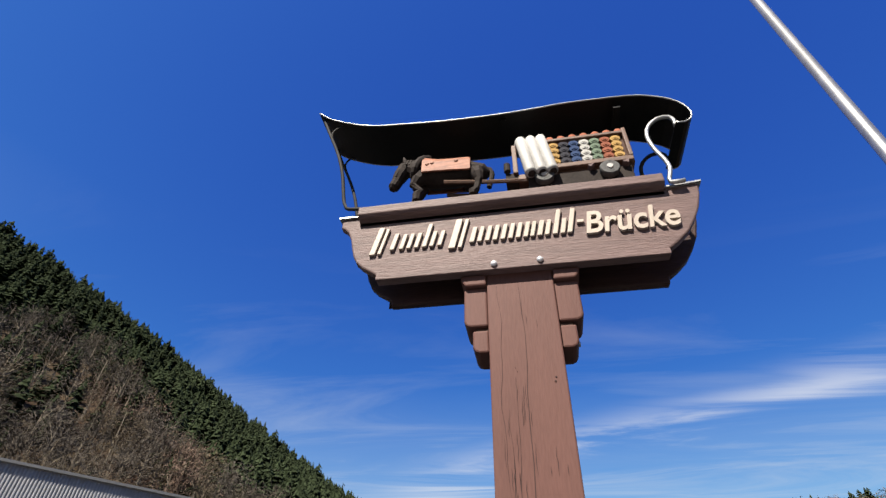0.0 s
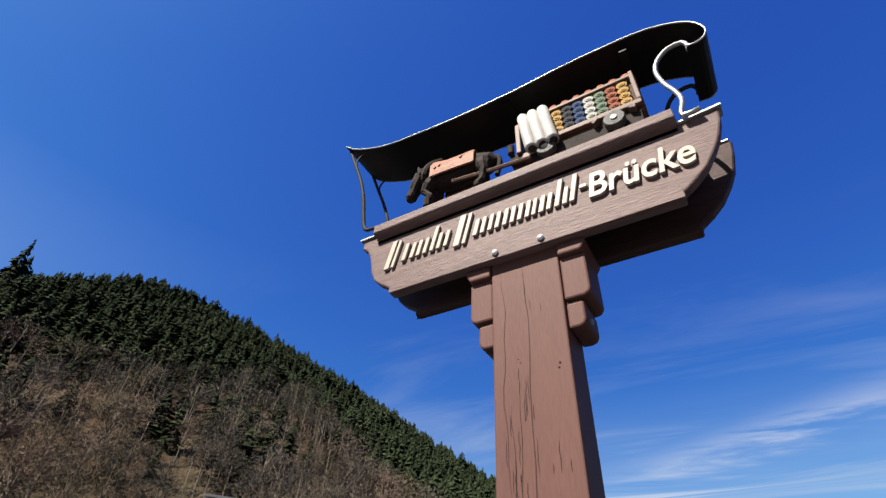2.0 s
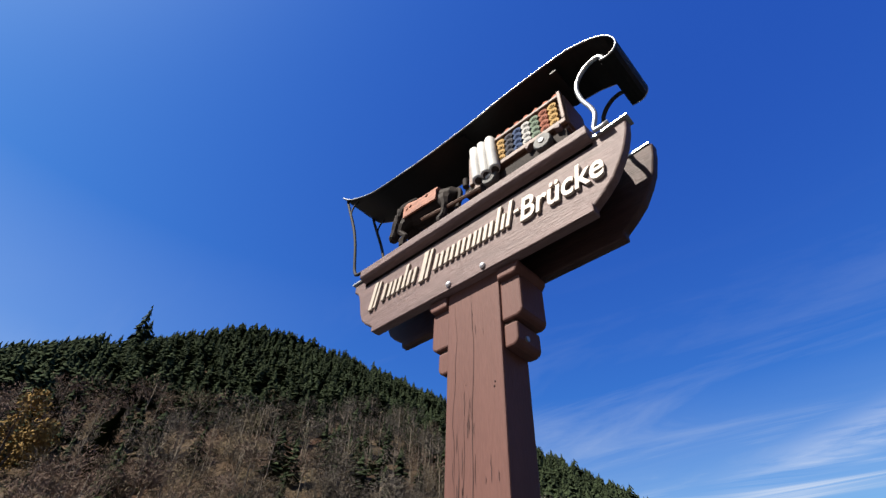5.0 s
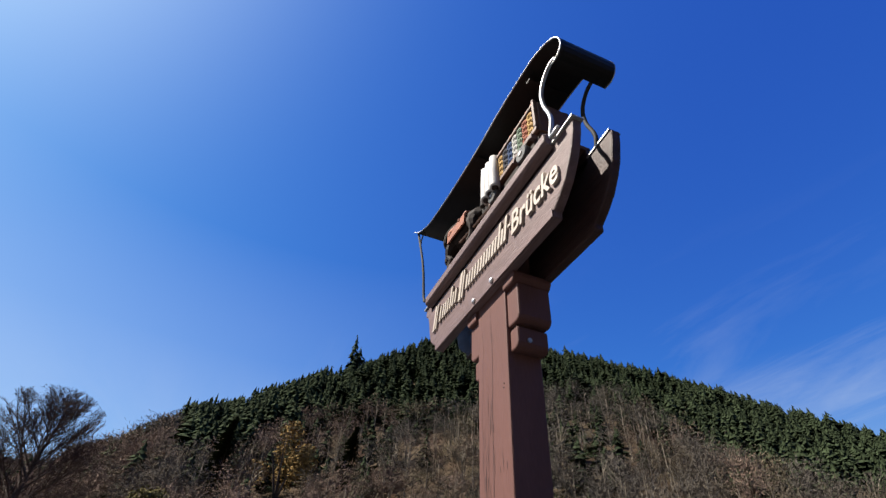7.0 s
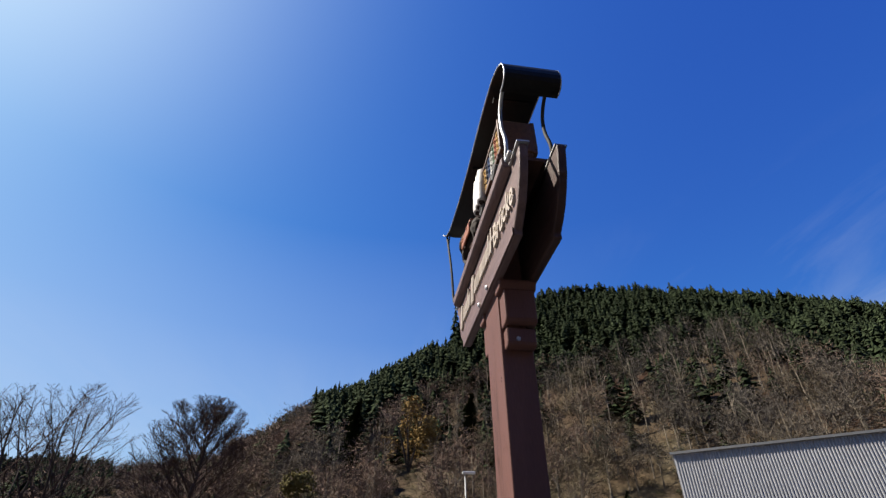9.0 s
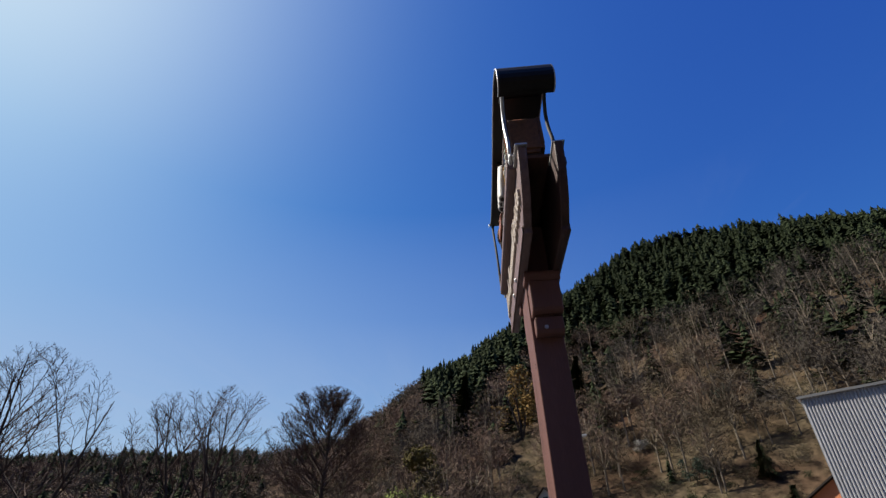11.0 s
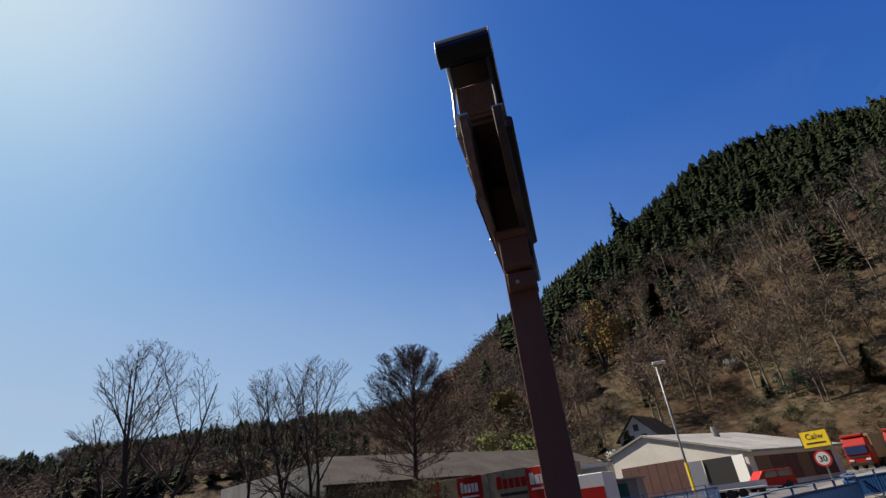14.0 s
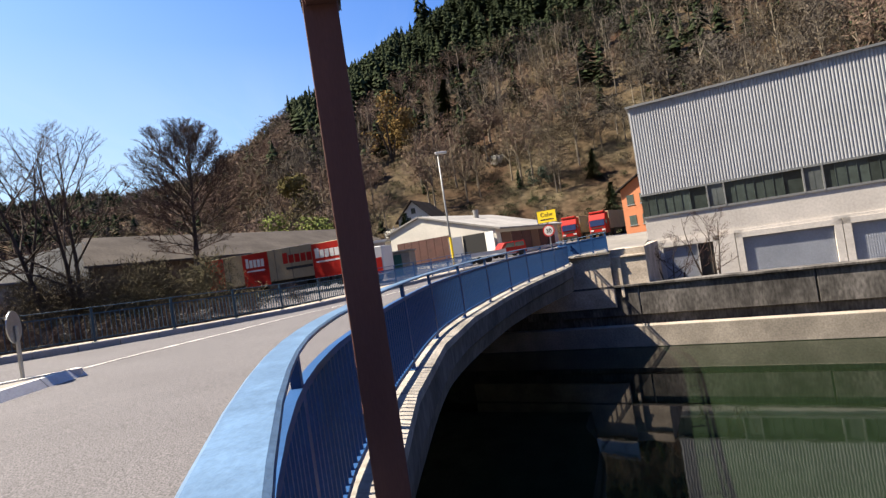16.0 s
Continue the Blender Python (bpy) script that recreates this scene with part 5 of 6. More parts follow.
def lorry(at, turn):
    t = thing("lorry", "red cab lorry with beige tarpaulin body", "lorry", at, turn=turn, group="parked lorries")
    g = Geo()
    g.prism([(0.0, 0.5), (0.0, 1.7), (0.12, 2.7), (0.45, 3.55), (2.1, 3.7), (2.1, 0.5)], -1.25, 1.25)
    cab = part("cab", g, M_RED, t, bevel=0.08)
    g = Geo()
    g.prism([(-0.06, 1.72), (0.06, 2.62), (0.2, 2.62), (0.1, 1.72)], -1.1, 1.1)
    part("windscreen", g, M_BLUEGLASS, cab)
    g = Geo()
    g.box((-0.03, -0.85, 1.3), (0.0, 0.85, 1.5))
    part("grille", g, M_BLACK, cab)
    g = Geo()
    g.box((-0.1, -1.22, 0.42), (0.02, 1.22, 0.78))
    part("bumper", g, M_IRON_D, cab, "dark bumper", bevel=0.03)
    g = Geo()
    g.box((0.35, -1.15, 3.62), (1.2, 1.15, 3.95))
    part("wind_deflector", g, M_RED, cab, bevel=0.08)
    for y in (-1.0, 0.75):
        g = Geo()
        g.box((-0.05, y - 0.12, 0.95), (0.0, y + 0.36, 1.18))
        part("headlight", g, M_SIGNWHITE, cab)
        g = Geo()
        g.box((0.1, -1.5 if y < 0 else 1.27, 1.9), (0.25, -1.27 if y < 0 else 1.5, 2.5))
        part("mirror", g, M_BLACK, cab)
    g = Geo()
    g.box((2.4, -1.27, 1.1), (13.5, 1.27, 3.9))
    part("body", g, M_BEIGE, t, bevel=0.03)
    g = Geo()
    g.box((1.0, -1.0, 0.7), (13.3, 1.0, 1.09))
    part("chassis", g, M_BLACK, t)
    for x in (1.0, 4.6, 10.5, 11.8):
        for y0, y1 in ((-1.24, -0.9), (0.9, 1.24)):
            g = Geo()
            g.cyl((x, y0, 0.5), (x, y1, 0.5), 0.5, 16)
            part("wheel", g, M_TYRE, t)
    return t


lorry(Vector((-73.4, 32.7, 0.72)), radians(141))
lorry(Vector((-68.2, 35.0, 0.72)), radians(137))

# small red van in the yard
van = thing("van", "small red van parked in the yard", "van", Vector((-43.6, 11.9, 0.4)), turn=radians(101))
g = Geo()
g.prism([(0, 0.3), (0, 0.72), (0.62, 0.85), (1.1, 1.4), (3.3, 1.42), (3.42, 0.3)], -0.72, 0.72)
body = part("body", g, M_RED, van, bevel=0.06)
g = Geo()
g.prism([(1.08, 0.9), (1.32, 1.3), (2.1, 1.32), (2.1, 0.9)], -0.735, 0.735)
part("window", g, M_GLASSY, body)
g = Geo()
g.prism([(2.2, 0.9), (2.2, 1.32), (3.1, 1.33), (3.2, 0.9)], -0.735, 0.735)
part("window", g, M_GLASSY, body)
for y in (-0.6, 0.4):
    g = Geo()
    g.box((-0.02, y, 0.55), (0.05, y + 0.2, 0.68))
    part("headlight", g, M_SIGNWHITE, body)
for x in (0.65, 2.75):
    for y0, y1 in ((-0.74, -0.55), (0.55, 0.74)):
        g = Geo()
        g.cyl((x, y0, 0.29), (x, y1, 0.29), 0.29, 14)
        part("wheel", g, M_TYRE, van)

# pale flat trailer before the van
flat_bed = thing("flat_trailer", "low white flat trailer standing in the yard", "trailer", Vector((-38.4, 7.9, 0.27)), turn=radians(94))
g = Geo()
g.box((0, 0, 0.5), (4.0, 1.7, 0.62))
part("deck", g, M_SIGNWHITE, flat_bed, bevel=0.02)
g = Geo()
g.box((0, -0.03, 0.63), (4.0, 0.0, 0.98))
part("side_board", g, M_SIGNWHITE, flat_bed)
g = Geo()
g.tube([(4.0, 0.85, 0.52), (5.2, 0.85, 0.45)], 0.05, 6)
part("drawbar", g, M_STEEL, flat_bed)
for x in (1.5, 2.3):
    for y0, y1 in ((-0.2, -0.04), (1.74, 1.9)):
        g = Geo()
        g.cyl((x, y0, 0.3), (x, y1, 0.3), 0.3, 14)
        part("wheel", g, M_TYRE, flat_bed)

# street lamp in the yard
lamp = thing("street_lamp", "grey street lamp with yellow lower shaft and flat head", "street lamp", Vector((-36.2, 6.85, 0.2)))
g = Geo()
g.tube([(0, 0, 0), (0, 0, 4), (0, 0, 9.3)], [0.09, 0.075, 0.05], 10)
part("shaft", g, M_FRAME, lamp, smooth=True)
g = Geo()
g.tube([(0, 0, 0.3), (0, 0, 2.6)], 0.1, 10)
part("sleeve", g, M_YELLOW, lamp, "yellow sleeve")
g = Geo()
g.box((-0.16, -0.2, 9.25), (0.16, 0.75, 9.42))
part("head", g, M_SIGNWHITE, lamp, bevel=0.05)

# town sign and speed sign at the far end of the bridge
st = Vector((-21.25, 9.25, 0.05))
face_cam = math.atan2(0.1 - st.y, 2.6 - st.x) + radians(74)
ts = thing("town_sign", "yellow town sign with round speed limit sign on a grey pole", "road sign", st, turn=face_cam)
g = Geo()
g.cyl((0, 0.05, 0), (0, 0.05, 3.0), 0.035, 10)
part("pole", g, M_STEEL, ts)
g = Geo()
g.box((-0.5, -0.012, 2.2), (0.5, 0.012, 2.85))
board = part("board", g, M_YELLOW, ts, bevel=0.006)
g = Geo()
for lo, hi in (((-0.5, 2.2), (0.5, 2.225)), ((-0.5, 2.825), (0.5, 2.85)), ((-0.5, 2.225), (-0.475, 2.825)), ((0.475, 2.225), (0.5, 2.825))):
    g.box((lo[0], -0.016, lo[1]), (hi[0], -0.0125, hi[1]))
part("border", g, M_BLACK, board)
lettering("lettering", "Calw", 0.30, 0.002, M_BLACK, board, Matrix.Translation((0, -0.016, 2.52)) @ Matrix.Rotation(radians(90), 4, "X"), 0.0, "black town name")
g = Geo()
g.box((-0.34, -0.016, 2.34), (0.34, -0.0125, 2.40))
part("small_line", g, M_BLACK, board, "unreadable small line")
g = Geo()
g.cyl((0, 0.01, 1.8), (0, -0.01, 1.8), 0.3, 28)
disc = part("disc", g, M_SIGNRED, ts)
g = Geo()
g.cyl((0, -0.0105, 1.8), (0, -0.014, 1.8), 0.235, 28)
part("white_field", g, M_SIGNWHITE, disc)
lettering("number", "30", 0.30, 0.002, M_BLACK, disc, Matrix.Translation((0, -0.017, 1.69)) @ Matrix.Rotation(radians(90), 4, "X"), 0.0, "black speed limit number", 0.006)

# traffic island with its round sign
isl = thing("traffic_island", "wedge-shaped traffic island edged with pale sloped kerb stones", "traffic island")
TIP = Vector((-8.0, -5.5, road_z(-8.0, -5.5)))
FRONT_END, REAR_END = TIP + Vector((4.6, -0.7, 0)), TIP + Vector((1.5, -4.8, 0))
g = Geo()
o = [(TIP.x + 0.25, TIP.y - 0.2), (FRONT_END.x, FRONT_END.y - 0.15), (REAR_END.x + 0.15, REAR_END.y)]
g.prism(o, TIP.z - 0.1, TIP.z + 0.13, axis="z")
part("infill", g, M_EDGE, isl, "pale cobbled infill")
for end, side in ((FRONT_END, 1), (REAR_END, -1)):
    d = (end - TIP).normalized()
    for i in range(5):
        a = TIP + d * (i * 0.95 + 0.01)
        g = Geo()
        g.sweep([a, a + d * 0.93], [(side * 0.12, -0.06), (side * -0.22, -0.06), (side * -0.22, 0.16), (side * -0.08, 0.16)][::side])
        part("kerb_stone", g, M_PALEKERB, isl)
rs = thing("island_sign", "round traffic sign on a grey pole seen from its edge", "road sign", Vector((-7.7, -6.4, TIP.z + 0.13)), turn=radians(12))
g = Geo()
g.cyl((0, 0.03, 0), (0, 0.03, 1.0), 0.035, 10)
part("pole", g, M_STEEL, rs)
g = Geo()
g.cyl((0, 0.01, 0.98), (0, -0.01, 0.98), 0.3, 24)
part("disc", g, M_STEEL, rs)

# ---- woods on the valley side ----
rng = np.random.default_rng(7)


def conifer_template(seed, spread):
    """A spruce of drooping boughs in uneven whorls, narrowing to a short tip."""
    r = np.random.default_rng(seed)
    v, f = [], []
    tiers, n = 14, 6
    for i in range(tiers):
        t = i / tiers
        rad = spread * (1 - t ** 1.5) ** 0.85 * r.uniform(0.8, 1.15) + 0.02
        for k in range(n):
            a = 2 * math.pi * (k + r.uniform(-0.4, 0.4)) / n + i * 0.6
            q, z = rad * r.uniform(0.5, 1.25), 0.1 + 0.86 * (t + r.uniform(-0.07, 0.05))
            c, s, w = math.cos(a), math.sin(a), rad * r.uniform(0.22, 0.45)
            o = len(v)
            v += [(0, 0, z + 0.11 * (1 - 0.3 * t)), (0.6 * q * c - w * s, 0.6 * q * s + w * c, z - 0.01), (q * c, q * s, z - r.uniform(0.0, 0.05)), (0.6 * q * c + w * s, 0.6 * q * s - w * c, z - 0.01)]
            f += [(o, o + 2, o + 1), (o, o + 3, o + 2)]
    o = len(v)
    v += [(-0.014, 0, 0.93), (0.014, 0.006, 0.93), (0, 0, 1.0)]
    f.append((o, o + 1, o + 2))
    return np.array(v), np.array(f)


def bare_template(seed, twigs, long=(0.03, 0.075), thick=(0.0035, 0.0065)):
    """A round leafless crown: twigs that fan outwards in soft clumps from a few limbs, their broad sides turned outwards."""
    r = np.random.default_rng(seed)
    v, f = [], []

    def blade(a, b, w, out):
        d = b - a
        s = np.cross(d, out + r.normal(size=3) * 0.35)
        s = s / (np.linalg.norm(s) + 1e-9) * w
        o = len(v)
        v.extend([a - s, a + s, b])
        turned = np.dot(np.cross(2 * s, b - a + s), out) > 0
        f.append((o, o + 1, o + 2) if turned else (o, o + 2, o + 1))
    heart = np.array([0, 0, 0.52])
    size = np.array([0.27, 0.27, 0.42])
    clumps = []
    for i in range(16):
        d = r.normal(size=3)
        d[2] = abs(d[2]) * 0.9 - 0.2
        d /= np.linalg.norm(d)
        c = heart + d * size * r.uniform(0.5, 0.92)
        clumps.append((c, d))
        if i % 2:
            blade(heart - [0, 0, 0.14], c, 0.004, d)
    for i in range(twigs):
        c, d = clumps[i % len(clumps)]
        p = c + r.normal(size=3) * [0.062, 0.062, 0.055]
        e = d * 0.6 + r.normal(size=3) * 0.5 + [0, 0, 0.3]
        e = e / np.linalg.norm(e) * r.uniform(*long)
        out = (p - heart) / size
        blade(p - e * 0.5, p + e * 0.5, r.uniform(*thick), out / (np.linalg.norm(out) + 1e-9))
    return np.array(v), np.array(f)


def trunk_template(seed):
    r = np.random.default_rng(seed)
    g = Geo()
    b = r.uniform(-0.03, 0.03, 2)
    g.tube([(0, 0, -0.05), (b[0] * 0.5, b[1] * 0.5, 0.4), (b[0], b[1], 0.8)], [0.014, 0.010, 0.003], 4, cap=False)
    for i in range(4):
        a, z = r.uniform(0, 6.28), r.uniform(0.3, 0.6)
        g.tube([(b[0] * z, b[1] * z, z), (0.16 * math.cos(a), 0.16 * math.sin(a), z + r.uniform(0.15, 0.3))], [0.007, 0.002], 3, cap=False)
    f = []
    for q in g.f:
        f += [(q[0], q[1], q[2]), (q[0], q[2], q[3])] if len(q) == 4 else [q]
    return np.array(g.v), np.array(f)


def scatter(name, templates, places, material, label, category):
    """Many trees of a far wood, joined into one mesh."""
    vs, fs, o = [], [], 0
    for i, (x, y, z, h, w) in enumerate(places):
        tv, tf = templates[i % len(templates)]
        a = (i * 2.399) % 6.283
        c, s = math.cos(a), math.sin(a)
        p = np.empty_like(tv)
        p[:, 0] = (tv[:, 0] * c - tv[:, 1] * s) * w + x
        p[:, 1] = (tv[:, 0] * s + tv[:, 1] * c) * w + y
        p[:, 2] = tv[:, 2] * h + z
        vs.append(p)
        fs.append(tf + o)
        o += len(tv)
    v, f = np.concatenate(vs), np.concatenate(fs)
    me = bpy.data.meshes.new(name)
    me.vertices.add(len(v))
    me.vertices.foreach_set("co", v.ravel())
    me.loops.add(f.size)
    me.loops.foreach_set("vertex_index", f.ravel().astype(np.int32))
    me.polygons.add(len(f))
    me.polygons.foreach_set("loop_start", np.arange(0, f.size, 3, dtype=np.int32))
    me.update(calc_edges=True)
    me.validate()
    me.materials.append(material)
    return tagged(new(name, me), label, category, kind="stuff")


CT = [conifer_template(s, sp) for s, sp in ((1, 0.19), (2, 0.22), (3, 0.17), (4, 0.25), (5, 0.2))]
BT_FINE = [bare_template(s, 850, (0.03, 0.07), (0.0022, 0.0044)) for s in (11, 12, 13, 14, 15)]
BT = [bare_template(s, 330, (0.035, 0.08), (0.003, 0.006)) for s in (11, 12, 13, 14, 15, 16)]
BT_FAR = [bare_template(s, 170, (0.05, 0.12), (0.008, 0.014)) for s in (17, 18, 19)]
TT = [trunk_template(s) for s in (21, 22, 23)]
con, bare, trunks = [], [], []
taken = set()
CLEAR = ((183.8, 3.2, 80, 104), (189.2, 2.2, 80, 100), (178, 2.4, 82, 100), (187, 3.0, 100, 124), (175.2, 2.6, 120, 182), (181.1, 1.6, 120, 180))
for i in range(24000):
    az = rng.uniform(104, 197)
    azw = az if az <= 180 else az - 360
    foot, rr = lin(azw, FOOT), lin(azw, RANGE)
    r = math.sqrt(rng.uniform(foot ** 2, (rr * 1.03) ** 2))
    tt = (r - foot) / (rr - foot)
    x, y = r * math.cos(radians(az)), r * math.sin(radians(az))
    patch = noise.noise((x * 0.013, y * 0.013, 5)) * 0.30 + noise.noise((x * 0.05, y * 0.05, 8)) * 0.16
    upper = tt > 0.46 - 0.26 * smooth01((142 - az) / 24) + patch * 0.8 + (0.7 if az > 185.5 else 0.0)
    mixed = tt > 0.10 + 0.15 * patch or az > 177 or az < 128
    gap = 5.6 if upper else 6.2
    cell = (round(x / gap), round(y / gap))
    if cell in taken:
        continue
    if any(abs(az - a) < w and lo < r < hi for a, w, lo, hi in CLEAR):
        continue
    z = ground_z(x, y)
    pick = rng.uniform()
    if upper:
        h = rng.uniform(12, 17.5) * (1.35 if 172 < az < 185.5 else 1.2 if pick < 0.05 else 1.0)
        con.append((x, y, z - 0.5, h, h * rng.uniform(1.0, 1.4)))
    elif mixed:
        if pick < (0.06 if az > 186 or tt < 0.2 else 0.27 + 0.45 * max(0.0, patch)):
            h = rng.uniform(7, 16) if tt > 0.2 else rng.uniform(3, 8)
            con.append((x, y, z - 0.5, h, h * rng.uniform(0.9, 1.3)))
        elif pick < 0.96:
            h = rng.uniform(11, 20)
            bare.append((x, y, z - 0.3, h, h * rng.uniform(0.95, 1.4)))
            trunks.append((x, y, z - 0.3, h, h))
    elif pick < 0.10:
        h = rng.uniform(2, 7)
        bare.append((x, y, z - 1.0, h, h * 1.6))
    taken.add(cell)
# the tall spruce that stands above the ridge
for az, d, h in ((169.6, 318, 40), (168.9, 322, 28), (186, 320, 26), (183.5, 318, 24)):
    x, y = d * math.cos(radians(az)), d * math.sin(radians(az))
    con.append((x, y, ground_z(x, y), h, h * 0.8))
# bare trees that stand against the sky where the ridge comes down
for i in range(46):
    az = rng.uniform(185.2, 192.5)
    d = lin(az - 360, RANGE) * rng.uniform(0.93, 1.0)
    x, y = d * math.cos(radians(az)), d * math.sin(radians(az))
    h = rng.uniform(18, 25)
    bare.append((x, y, ground_z(x, y) - 0.5, h, h * rng.uniform(0.9, 1.2)))
    trunks.append((x, y, ground_z(x, y) - 0.5, h, h))
# far hills to the sides, and the added unseen slope in the east
for i in range(3200):
    az = rng.uniform(-172, -122) if i % 3 else rng.uniform(-90, 106)
    foot, rr = lin(az, FOOT), lin(az, RANGE)
    r = foot + (rr - foot) * rng.uniform(0.1, 1.0) ** 0.6
    x, y = r * math.cos(radians(az)), r * math.sin(radians(az))
    h = rng.uniform(16, 26)
    (con if rng.uniform() < (0.4 if az > -157 else 0.1) else bare).append((x, y, ground_z(x, y) - 1, h, h * 1.5))
# bare woodland on the valley floor beyond the trees by the river
for i in range(1000):
    az, r = rng.uniform(-178, -122), 82 + 260 * rng.uniform() ** 1.4
    x, y = r * math.cos(radians(az)), r * math.sin(radians(az))
    h = rng.uniform(8, 16)
    bare.append((x, y, ground_z(x, y) - 1.0, h, h * rng.uniform(1.0, 1.5)))
    trunks.append((x, y, ground_z(x, y) - 0.4, h, h))
for i in range(150):
    x, y = rng.uniform(-52, -27), rng.uniform(-44, -16)
    if y < -1.05 * (x + 60) + 6 or x > -27 + (y + 16) * 0.3:
        h = rng.uniform(2.5, 5.5)
        bare.append((x, y, -0.8, h, h * rng.uniform(1.0, 1.5)))
scatter("conifer_wood", CT, con, M_CONIFER, "dark green spruce wood covering the upper slope", "woods")
kinds = ([], [], [])
for i, p in enumerate(bare):
    way = math.degrees(math.atan2(p[1], p[0])) % 360
    n = noise.noise((p[0] * 0.02, p[1] * 0.02, 2)) + rng.uniform(-0.35, 0.35) + 0.5 * smooth01((way - 140) / 34) - 0.3
    kinds[0 if n > 0.12 else 2 if n < -0.14 else 1].append(p)
for bunch, material, label in zip(kinds, (M_REDWOODS, M_BAREWOOD, M_GREYWOODS), ("leafless reddish beech trees on the slope", "leafless brown broadleaf trees on the slope", "leafless dark grey ash trees on the slope")):
    near, mid, far = [], [], []
    for p in bunch:
        d = math.hypot(p[0], p[1])
        (near if d < 150 else mid if d < 330 else far).append(p)
    for trees, forms in ((near, BT_FINE), (mid, BT), (far, BT_FAR)):
        if trees:
            scatter("bare_wood", forms, trees, material, label, "woods")
scatter("tree_trunks", TT, trunks, M_TRUNK, "pale slender trunks of the leafless wood", "woods")


# brushwood and shrubs at the foot of the slope and on the banks
brush, green, verge = [], [], []
for i in range(2400):
    az = rng.uniform(118, 186)
    azw = az if az <= 180 else az - 360
    foot, rr = lin(azw, FOOT), lin(azw, RANGE)
    r = foot + (rr - foot) * rng.uniform(-0.02, 0.34) ** 1.0
    x, y = r * math.cos(radians(az)), r * math.sin(radians(az))
    h = rng.uniform(0.8, 3.4)
    (green if rng.uniform() < 0.14 else brush).append((x, y, ground_z(x, y) - 0.3 * h, h * 1.2, h * rng.uniform(1.3, 2.2)))
for i in range(420):
    x, y = rng.uniform(-34, -17), rng.uniform(-40, -4)
    if y > -2 - (x + 34) * 0.9 or (x > -20 and y > -9):
        continue
    h = rng.uniform(0.8, 2.6)
    brush.append((x, y, -1.4, h * 1.5, h * 1.5))
for p, d in even(LEFT_LINE, 0.35):
    if -27 < p.y < -1.5:
        for k in range(3):
            off = rng.uniform(1.2, 5.5)
            q = p + Vector((-d.y, d.x, 0)) * off
            h = rng.uniform(0.5, 1.25)
            verge.append((q.x, q.y, -0.45, h * 1.7, h * rng.uniform(0.9, 1.5)))
thicket = []
for i in range(60):
    az, d = radians(rng.uniform(-163.5, -146)), rng.uniform(29, 35)
    h = rng.uniform(2.2, 4.6)
    thicket.append((d * math.cos(az), d * math.sin(az), -0.6, h * 1.15, h * rng.uniform(1.0, 1.5)))
RT = [bare_template(s, 90, (0.06, 0.16), (0.006, 0.012)) for s in (31, 32, 33, 34)]
scatter("brushwood", RT, brush, M_BRUSH, "low tangled leafless brushwood", "shrubs")
VT = [bare_template(s, 300, (0.06, 0.16), (0.0022, 0.0045)) for s in (35, 36, 37)]
scatter("verge_brushwood", VT, verge, M_TWIG, "thin dark leafless brushwood behind the road railing", "shrubs")
scatter("thicket", BT_FINE, thicket, M_BRUSH, "tall brown leafless thicket before the shed", "shrubs")
GT = [bare_template(s, 240, (0.05, 0.1), (0.01, 0.02)) for s in (41, 42)]
scatter("evergreen_shrubs", GT, green, M_CONIFER, "small dark evergreen shrubs on the slope", "shrubs")


